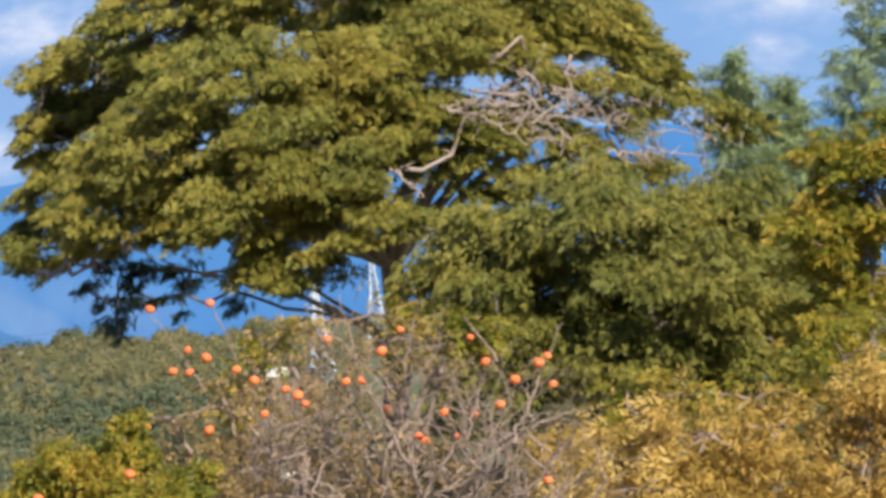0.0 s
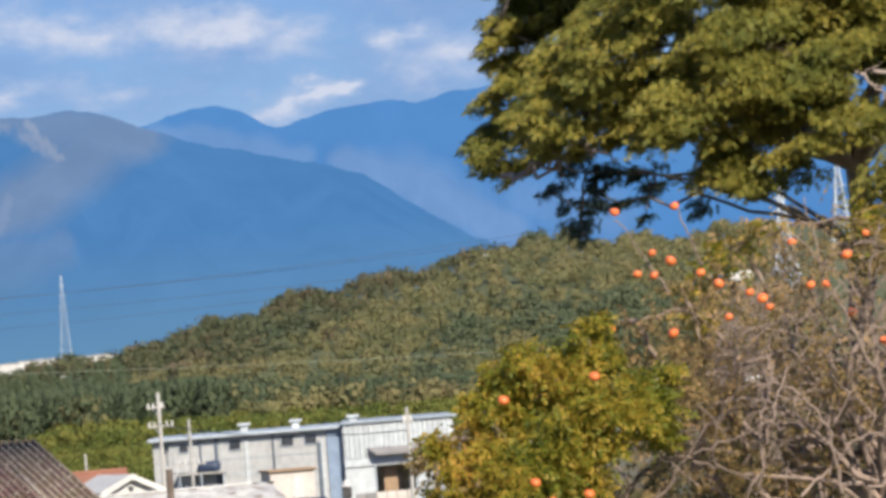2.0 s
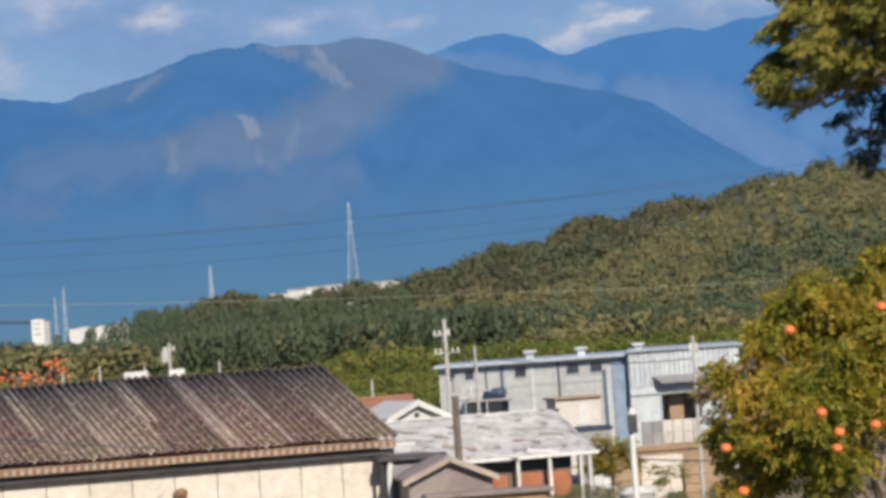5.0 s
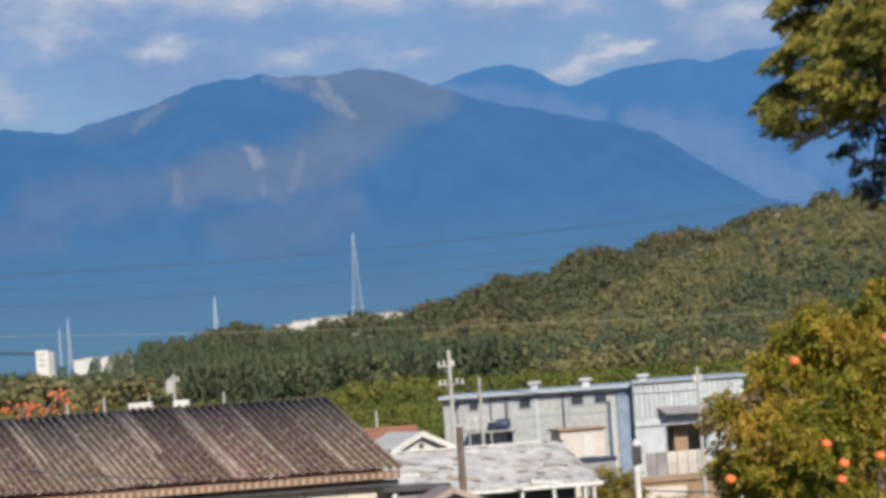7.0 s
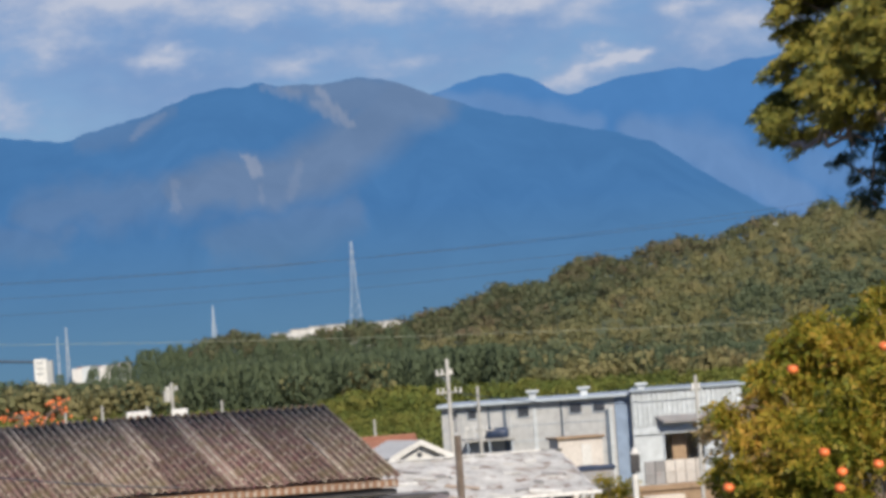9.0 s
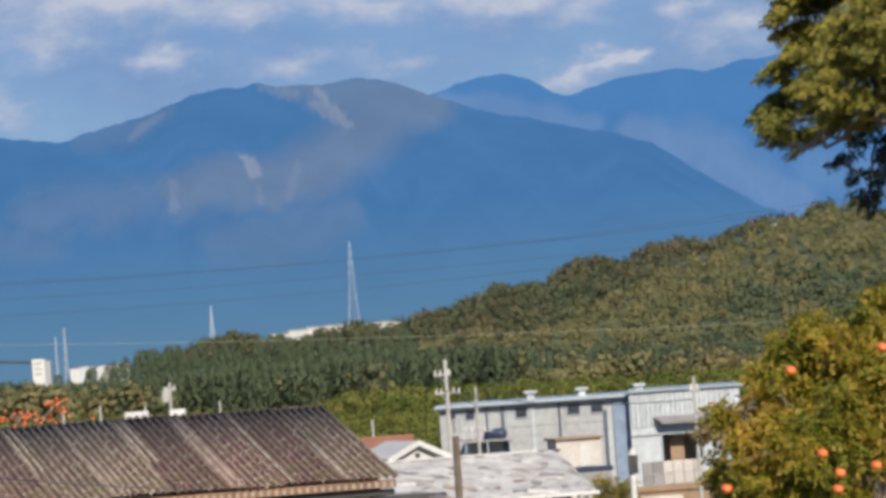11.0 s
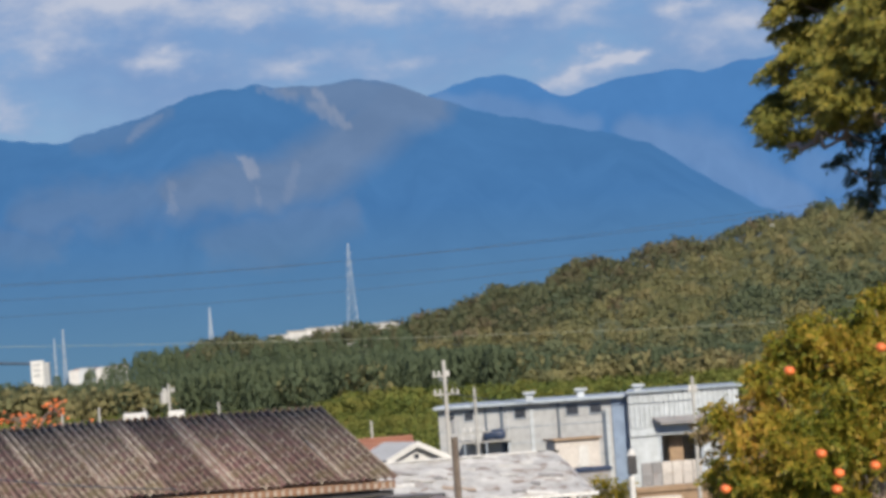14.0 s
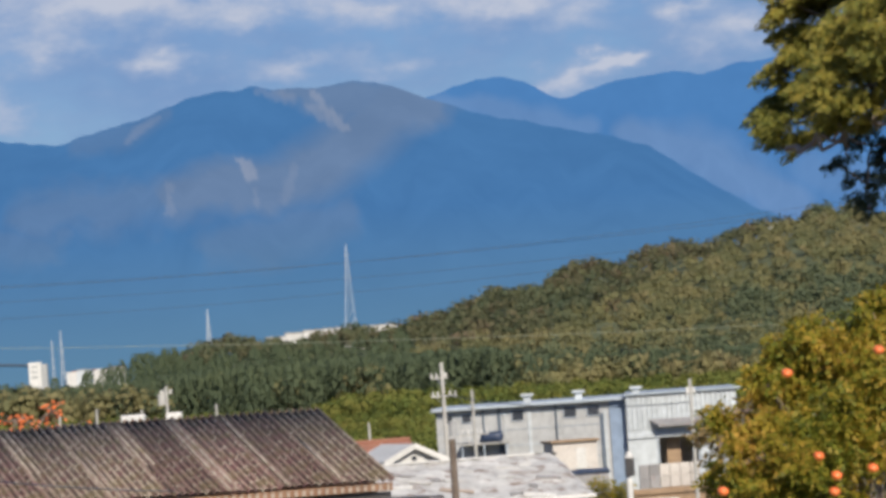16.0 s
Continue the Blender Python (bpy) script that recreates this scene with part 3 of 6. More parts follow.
# ---- trees ----
MAT.update({
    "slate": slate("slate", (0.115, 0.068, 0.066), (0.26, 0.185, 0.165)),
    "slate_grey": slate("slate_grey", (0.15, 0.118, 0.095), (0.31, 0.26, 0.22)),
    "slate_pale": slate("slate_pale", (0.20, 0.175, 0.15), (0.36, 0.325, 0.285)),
    "roof_metal": surface("roof_metal", (0.34, 0.335, 0.33), (0.56, 0.55, 0.54), 0.65, 0.8, 2.5, (0.17, 0.115, 0.09), 0.52, 1.2, stretch=(0.8, 1.4, 1.4)),
    "cabin": surface("cabin", (0.44, 0.40, 0.37), (0.54, 0.50, 0.46), 0.7, 0.6, 5, (0.36, 0.29, 0.25), 0.62, 1.2),
    "mauve": surface("mauve", (0.19, 0.155, 0.145), (0.32, 0.265, 0.25), 0.85, 0.9, 6, (0.15, 0.1, 0.09), 0.58, 1.6),
    "hut_grey": surface("hut_grey", (0.20, 0.195, 0.20), (0.29, 0.28, 0.28), 0.8, 0.8, 6, (0.22, 0.14, 0.12), 0.56, 1.6),
    "dark_blue": surface("dark_blue", (0.07, 0.095, 0.13), (0.10, 0.13, 0.175), 0.5, 0.3, 2),
    "cream": surface("cream", (0.56, 0.495, 0.425), (0.65, 0.585, 0.51), 0.7, 0.5, 6, (0.36, 0.26, 0.18), 0.66, 1.1, 0.1, spread=0.05),
    "brown_trim": surface("brown_trim", (0.15, 0.085, 0.055), (0.26, 0.14, 0.08), 0.8, 1.5, 10, (0.12, 0.06, 0.03), 0.55, 3),
    "pale_trim": surface("pale_trim", (0.27, 0.21, 0.17), (0.40, 0.335, 0.28), 0.7, 2, 10),
    "dark_metal": surface("dark_metal", (0.035, 0.035, 0.04), (0.07, 0.065, 0.065), 0.5, 1, 8, metal=0.3),
    "white_paint": surface("white_paint", (0.52, 0.51, 0.49), (0.66, 0.65, 0.63), 0.6, 0.7, 7, (0.5, 0.45, 0.4), 0.68, 1.5),
    "white_rust": surface("white_rust", (0.36, 0.35, 0.34), (0.60, 0.59, 0.58), 0.65, 0.5, 2.5, (0.20, 0.15, 0.125), 0.50, 0.75, stretch=(0.6, 1.5, 1.5)),
    "factory_grey": surface("factory_grey", (0.36, 0.365, 0.37), (0.42, 0.425, 0.43), 0.5, 0.15, 2, (0.33, 0.33, 0.35), 0.62, 0.5),
    "factory_white": surface("factory_white", (0.45, 0.485, 0.515), (0.53, 0.565, 0.59), 0.5, 0.2, 2),
    "factory_blue": surface("factory_blue", (0.17, 0.23, 0.33), (0.22, 0.285, 0.39), 0.5, 0.3, 2),
    "roof_blue": surface("roof_blue", (0.29, 0.335, 0.38), (0.36, 0.40, 0.44), 0.45, 0.3, 3),
    "window_dark": surface("window_dark", (0.03, 0.035, 0.045), (0.055, 0.06, 0.075), 0.15, 1, 5, bump=0),
    "tile_orange": surface("tile_orange", (0.25, 0.11, 0.075), (0.35, 0.16, 0.105), 0.8, 0.6, 6, (0.2, 0.1, 0.07), 0.6, 1.2),
    "door_red": surface("door_red", (0.27, 0.09, 0.04), (0.36, 0.13, 0.06), 0.7, 0.8, 5, (0.16, 0.07, 0.04), 0.6, 1.5),
    "concrete": surface("concrete", (0.34, 0.33, 0.31), (0.46, 0.45, 0.43), 0.9, 0.8, 8, (0.3, 0.28, 0.26), 0.62, 1.4),
    "old_wood": surface("old_wood", (0.10, 0.075, 0.06), (0.19, 0.15, 0.12), 0.9, 1.2, 9, bump=0.5),
    "brown_block": surface("brown_block", (0.28, 0.19, 0.12), (0.40, 0.28, 0.18), 0.9, 0.6, 6, (0.2, 0.14, 0.1), 0.58, 1.4),
    # air haze over the far pylons is put into this bluish grey
    "steel": surface("steel", (0.33, 0.38, 0.44), (0.42, 0.47, 0.53), 0.5, 0.1, 1, metal=0.2),
    "wire": surface("wire", (0.03, 0.05, 0.085), (0.045, 0.07, 0.11), 0.6, 1, 4, bump=0),
    "wire_pale": surface("wire_pale", (0.30, 0.33, 0.24), (0.36, 0.39, 0.28), 0.6, 1, 4, bump=0),
    "blue_sheet": surface("blue_sheet", (0.02, 0.035, 0.075), (0.035, 0.055, 0.11), 0.5, 1, 5),
})


def limb(rng, a, b, r0, r1, out, sag=0.1, pieces=7, wob=0.06):
    """A bent limb from a to b, thinning."""
    a, b = np.array(a, float), np.array(b, float)
    ln = np.linalg.norm(b - a)
    pts = []
    for k in range(pieces + 1):
        s = k / pieces
        p = a + (b - a) * s + np.array([0, 0, sag * ln * math.sin(math.pi * s)])
        if 0 < k < pieces:
            p = p + rng.normal(0, wob * ln / 3, 3)
        pts.append(p)
    for k in range(pieces):
        out.append((*pts[k], *pts[k + 1], r0 + (r1 - r0) * k / pieces, r0 + (r1 - r0) * (k + 1) / pieces))
    return pts


def make_tree(name, label, d, base, lobes, pad, per_pad, spray, mats, seed, pads_per=1.0, depth=0.8, droop=0.25, trunk_r=0.3, fork=0.35, bare=(), flat=0.42, dome=None, holes=()):
    """A tree d metres off. lobes: (h, v, rx, rz) in thousandths of d. Each lobe is filled with small flat pads of leaf sprays."""
    rng = np.random.default_rng(seed)
    root = thing(name, Matrix.Translation(base), label, "tree")
    b = np.array(base)
    k = d / 1000
    axis = np.array([base[0], base[1]])
    segs = []

    def reach(h, v):
        """How far off the crown's near face stands along a line of sight."""
        if not dome:
            return d
        hc, vc, size = dome
        return d - math.sqrt(max(0.0, size * size - ((h - hc) * k) ** 2 - ((v - vc) * k) ** 2))
    tops = [(np.array(spot(h, v, reach(h, v))), rx * k, rz * k) for h, v, rx, rz in lobes]
    mid = b + (np.array([axis[0], axis[1], max(t[0][2] for t in tops)]) - b) * fork
    limb(rng, b - np.array([0, 0, 0.3]), mid, trunk_r, trunk_r * 0.75, segs, 0.0, 6, 0.03)
    pc, pr, made = [], [], []
    for num, (c, rx, rz) in enumerate(tops):
        c = c + np.array([0, rng.uniform(-1, 1) * depth * 0.5, 0])
        knee = mid + (c - mid) * rng.uniform(0.3, 0.5) + np.array([0, 0, 0.08 * np.linalg.norm(c - mid)])
        if num % 3 == 0:
            limb(rng, mid, knee, trunk_r * 0.45, trunk_r * 0.25, segs, 0.05, 5)
            limb(rng, knee, c, trunk_r * 0.25, 0.02, segs, 0.06, 6)
        else:
            near = min(made, key=lambda q: np.linalg.norm(q - c))
            limb(rng, near, c, trunk_r * 0.16, 0.02, segs, 0.06, 6)
        made.append(c)
        n = max(3, int(pads_per * 2.6 * rx * rz / (pad * pad * flat)))
        u = rng.normal(0, 1, (n, 3))
        u /= np.linalg.norm(u, axis=1)[:, None]
        r = 0.45 + 0.55 * rng.random(n) ** 0.5
        ry = min(max(rx, rz), rx * 0.5 + depth)
        p = c[None] + u * r[:, None] * np.array([[rx, ry, rz]])
        for q in p[: max(2, n // 3)]:
            limb(rng, c + (q - c) * 0.1, q, 0.02, 0.006, segs, 0.05, 4)
        pc.append(p)
        pr.append(pad * rng.uniform(0.6, 1.35, n))
    for h0, v0, h1, v1, r in bare:
        own = []
        pts = limb(rng, spot(h0, v0, reach(h0, v0) - depth * 0.7), spot(h1, v1, reach(h1, v1) - depth * 0.7), r * 0.65, r * 0.25, own, 0.05, 8, 0.12)
        for q in pts[2::2]:
            limb(rng, q, q + rng.normal(0, 0.2, 3) + np.array([0.12, 0, 0.0]), r * 0.4, 0.006, own, 0.05, 4, 0.2)
        bv, bf = tubes(own, 5)
        part("branch", mesh_np("branch", bv - b, bf), "bark_pale", root, "bare pale branch", smooth=True)
    pc, pr = np.concatenate(pc), np.concatenate(pr)
    hh, vv = pc[:, 0] / pc[:, 1] * 1000, (pc[:, 2] - EYE) / pc[:, 1] * 1000
    for h, v, rx, rz in holes:
        # openings in the crown
        keep = ((hh - h) / rx) ** 2 + ((vv - v) / rz) ** 2 > rng.uniform(0.5, 1.25, len(hh))
        pc, pr, hh, vv = pc[keep], pr[keep], hh[keep], vv[keep]
    idx = np.repeat(np.arange(len(pc)), per_pad)
    u = rng.normal(0, 1, (len(idx), 3))
    u /= np.linalg.norm(u, axis=1)[:, None]
    off = u * (rng.random(len(idx)) ** 0.5)[:, None] * pr[idx][:, None] * np.array([[1, 1, flat]])
    out2 = pc - np.array([[b[0], b[1], 0]])
    out2[:, 2] = 0
    out2 /= np.linalg.norm(out2, axis=1)[:, None] + 0.3
    pl = pc[idx] + off
    # pads slope down and outward
    pl[:, 2] -= droop * (off[:, 0] * out2[idx][:, 0] + off[:, 1] * out2[idx][:, 1])
    hd = off / (pr[idx][:, None]) + 0.7 * out2[idx] + rng.normal(0, 0.35, off.shape)
    hd[:, 2] = hd[:, 2] * 0.4 - droop * 0.8
    protos = [fern(rng, *spray) for _ in range(5)]
    v, f = scatter(protos, pl, hd, rng.uniform(0.7, 1.3, len(pl)), rng, 0.9)
    part("crown", mesh_np("crown", v - b, f), mats[0], root)
    tv, tf = tubes(segs, 5)
    part("trunk", mesh_np("trunk", tv - b, tf), mats[1], root, smooth=True)
    return root


def base_at(h, d):
    return Vector((h * d / 1000, d, float(ground_height(0, d))))


# great old evergreen
# boughs of the great tree: bearing, height, half width, half height
TOP_BOUGHS = [
    (162.9, 112.9, 42, 15), (124.5, 102, 25, 12), (194.1, 104.1, 30, 10), (219, 95.5, 15, 7), (103.5, 93, 17, 9),
    (169.1, 87.8, 20, 10), (236, 88, 8, 5), (186.2, 93.6, 18, 9), (202.8, 91.1, 12, 5), (224.7, 84.2, 12, 4),
    (213.3, 98.7, 20, 8), (228, 93, 9, 6), (240, 82.0, 9, 4)]
NEAR_BOUGHS = [
    (137.3, 87.2, 26, 11), (97.6, 75.0, 14, 10), (118.4, 72.2, 24, 11), (149.8, 71.4, 22, 9), (90.5, 53.9, 10, 9),
    (107.8, 58.0, 20, 8), (133.5, 56.2, 18, 8), (157.3, 62.6, 13, 7), (149.0, 45.5, 16, 7), (142.2, 62.3, 18, 8),
    (90.2, 66.0, 8, 7), (160.0, 78.9, 20, 9)]
FAR_BOUGHS = [
    (176.7, 79.1, 12, 6), (252, 74, 8, 4), (166.0, 51.1, 10, 6), (173.1, 69.7, 9, 5), (195.3, 68.2, 10, 4),
    (184.1, 67.6, 8, 4), (216.2, 83.3, 13, 3), (234.0, 76.6, 13, 3), (201.5, 75.4, 11, 3), 
    (256.1, 69.6, 6, 4), (201.5, 59.5, 13, 4), (189.6, 50.1, 10, 4), (216.1, 66.1, 11, 3), (231.1, 60.2, 10, 4),
    (208.7, 78.3, 10, 4), (226.4, 70.9, 10, 4), (241.2, 77.5, 9, 4), (182.0, 76.0, 12, 6)]
LEFT_BOUGHS = [(85.0, 80.0, 4, 3.5), (85.5, 64.1, 4, 3), (82.3, 56.2, 2.6, 2.2), (81.0, 49.0, 2.6, 3.4), (93, 94, 7, 5), (87.0, 51.5, 2.6, 1.6), (95, 84, 8, 6), (120, 84, 12, 7), (112, 66, 12, 6), (146, 79, 12, 6)]
OPENINGS = [(85.7, 70.5, 4.5, 2.2), (89.5, 52.4, 4.3, 3.3), (134.5, 63.1, 3.1, 1.4), (129.3, 47.2, 4.3, 4.5), (116.9, 47.4, 4.1, 2.5), (123.3, 61.5, 2.7, 1.4), (95.2, 90.3, 3.3, 1.3), (161, 42.0, 4.6, 3.0), (162.7, 76.6, 5.4, 1.4), (135.2, 81.1, 5.4, 2.0), (181.0, 56.7, 6.8, 2.9), (229.6, 66.6, 7.0, 4.6), (196.9, 80.4, 5.4, 2.2), (200.7, 75.6, 4.5, 1.4), (222.6, 86.7, 7.2, 3.3), (213.2, 78.1, 5.4, 2.7), (245.0, 72.8, 8.1, 3.3), (166.1, 76.4, 4.5, 1.3)]
rng_b = random.Random(31)
BARE = [(175.4, 64.1, 217.4, 80.5, 0.05), (215.0, 69.6, 229.4, 56.8, 0.05), (192.3, 82.2, 226.4, 70.2, 0.04), (218.1, 88.8, 216.3, 76.4, 0.05), (196.9, 87.4, 243.9, 75.9, 0.035),
        (206.9, 72.9, 248.2, 60.4, 0.035), (196.0, 93.0, 215.4, 73.7, 0.04), (224.1, 77.3, 252.2, 57.3, 0.03), (171.3, 64.4, 179.0, 57.0, 0.04), (164.8, 52.5, 175.4, 47.7, 0.05), (84.5, 45.6, 98.8, 46.6, 0.07), (97.5, 46.6, 106.4, 52.3, 0.06)]
for _ in range(27):
    h0 = rng_b.uniform(184, 246)
    v0 = 92 - (h0 - 184) * 0.36 + rng_b.uniform(-15, 4)
    ln = rng_b.uniform(6, 15)
    BARE.append((h0, v0, h0 + ln, v0 - ln * rng_b.uniform(-0.1, 0.9), rng_b.uniform(0.016, 0.03)))
make_tree("evergreen_tree", "great old spreading evergreen tree with layered olive-green foliage", 60, base_at(170, 60), TOP_BOUGHS + NEAR_BOUGHS + FAR_BOUGHS + LEFT_BOUGHS,
    0.27, 54, (9, 0.125, 0.030, 0.8, 0.25, True), ("evergreen", "bark"), 11, 1.0, 1.3, 0.6, 0.24, 0.62, flat=0.36, dome=(172, 42, 4.8), bare=BARE, holes=OPENINGS)
# hanging boughs of the evergreen, a separate tree with shade-darkened leaves
make_tree("hanging_boughs", "hanging boughs of the evergreen, shade put into their dark leaf colour", 62, base_at(168, 62), [
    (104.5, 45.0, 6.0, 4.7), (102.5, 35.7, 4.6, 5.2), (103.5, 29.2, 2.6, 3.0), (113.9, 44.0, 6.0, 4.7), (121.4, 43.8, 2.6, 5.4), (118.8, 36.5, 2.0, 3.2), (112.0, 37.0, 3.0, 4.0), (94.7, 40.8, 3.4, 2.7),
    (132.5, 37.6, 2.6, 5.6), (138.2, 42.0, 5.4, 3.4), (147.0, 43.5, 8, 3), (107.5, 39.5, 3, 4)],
    0.15, 20, (7, 0.115, 0.024, 0.8, 0.6), ("evergreen_shade", "bark"), 12, 0.42, 0.8, 0.5, 0.12, 0.8)
make_tree("cypress_tree", "dense dark green cypress with drooping sprays", 52, base_at(222, 52), [
    (192.0, 46.5, 16, 8), (220.1, 47.2, 24, 9), (251.2, 46.3, 22, 11), (206.2, 31.7, 24, 12), (237.1, 30.7, 26, 13), (265.2, 27.2, 18, 15),
    (181.4, 36.3, 10, 7), (224.4, 15.1, 26, 10), (256.7, 11.2, 20, 11), (196.9, 21.4, 18, 8), (190.2, 8.2, 14, 9), (215.6, 59.9, 12, 4), (234.9, 6.0, 16, 7)],
    0.26, 50, (9, 0.12, 0.029, 0.7, 0.35, True), ("evergreen_dark", "bark"), 13, 1.55, 1.4, 0.6, 0.25, 0.5, dome=(232, 5, 4.2),
    bare=((249.4, 25.6, 257.2, 16.7, 0.025), (244.6, 35.7, 253.0, 33.7, 0.02), (189.0, 27.5, 195.6, 22.9, 0.02), (232.3, 24.2, 238.9, 19.5, 0.02)))
make_tree("broadleaf_tree", "yellowing green broadleaf tree beside the cypress", 42, base_at(288, 42), [
    (289.0, 51.9, 12, 16), (280.7, 40.0, 9, 12), (291.4, 30.8, 12, 14), (281.9, 20.4, 11, 12), (272.0, 39.2, 7, 9), (300.1, 62.3, 14, 14)],
    0.26, 50, (8, 0.14, 0.03, 0.8, 0.3), ("citrus_leaf", "bark"), 14, 0.7, 1.0, 0.3, 0.2)


def bamboo(seed, h, v0, v1, lean, d=66):
    """A feathery culm: a bending cane with whorls of side shoots full of narrow leaves."""
    rng = np.random.default_rng(seed)
    base = base_at(h, d)
    root = thing("bamboo", Matrix.Translation(base), "feathery grey-green bamboo culm bending at its tip", "bamboo", "bamboo grove")
    b = np.array(base)
    tip = np.array(spot(h + lean, v1, d))
    segs, pl, hd = [], [], []
    pts = limb(rng, b, tip, 0.05, 0.008, segs, 0.02, 16, 0.01)
    for s in np.linspace(0.35, 1.0, 60):
        i = min(15, int(s * 16))
        p = pts[i] + (pts[i + 1] - pts[i]) * (s * 16 - i)
        if p[2] < spot(h, v0, d)[2]:
            continue
        for _ in range(2):
            a = rng.uniform(0, 2 * math.pi)
            ln = (1.22 - s) * 1.0 * rng.uniform(0.5, 1.0) + 0.15
            q = p + np.array([math.cos(a) * ln, math.sin(a) * ln, 0.25 * ln])
            limb(rng, p, q, 0.012, 0.004, segs, 0.08, 4, 0.05)
            n = int(18 + ln * 28)
            t = rng.random(n)
            pl.append(p + (q - p) * t[:, None] + rng.normal(0, 0.05, (n, 3)))
            hd.append((q - p)[None] + rng.normal(0, 0.35, (n, 3)) * ln - np.array([[0, 0, 0.3 * ln]]))
    protos = [fern(rng, 6, 0.17, 0.02, 0.6, 0.35) for _ in range(4)]
    v, f = scatter(protos, np.concatenate(pl), np.concatenate(hd), np.full(sum(len(x) for x in pl), 1.0), rng, 0.8)
    part("leaves", mesh_np("leaves", v - b, f), "bamboo_leaf", root)
    tv, tf = tubes(segs, 5)
    part("culm", mesh_np("culm", tv - b, tf), "bamboo_leaf", root)


for seed, px in enumerate(((290.8, 56.0, 112, 2), (294.4, 55.7, 118, 6), (258.9, 52.7, 86, -3), (267.5, 52.1, 77, 2), (273.4, 46.1, 74, 1), (262.9, 49.6, 81, -1), (270.1, 49.1, 79, 2), (256.2, 54.3, 84, 1), (276.9, 45.8, 66, 0), (285.1, 56.4, 84, 3))):
    bamboo(30 + seed, px[0], px[1], px[2], px[3])


# ---- the fruit trees close by ----
def fruit_mesh():
    """Squat persimmon with a four-lobed calyx dimple."""
    bm = bmesh.new()
    bmesh.ops.create_uvsphere(bm, u_segments=14, v_segments=9, radius=0.036)
    for q in bm.verts:
        r = math.hypot(q.co.x, q.co.y)
        q.co.z *= 0.85
        q.co.z -= 0.006 * math.exp(-(r / 0.012) ** 2) * (1 if q.co.z > 0 else -0.3)
        a = math.atan2(q.co.y, q.co.x)
        q.co.x *= 1 + 0.04 * math.cos(4 * a)
        q.co.y *= 1 + 0.04 * math.cos(4 * a)
    me = bpy.data.meshes.new("fruit")
    bm.to_mesh(me)
    bm.free()
    return me


FRUIT = fruit_mesh()


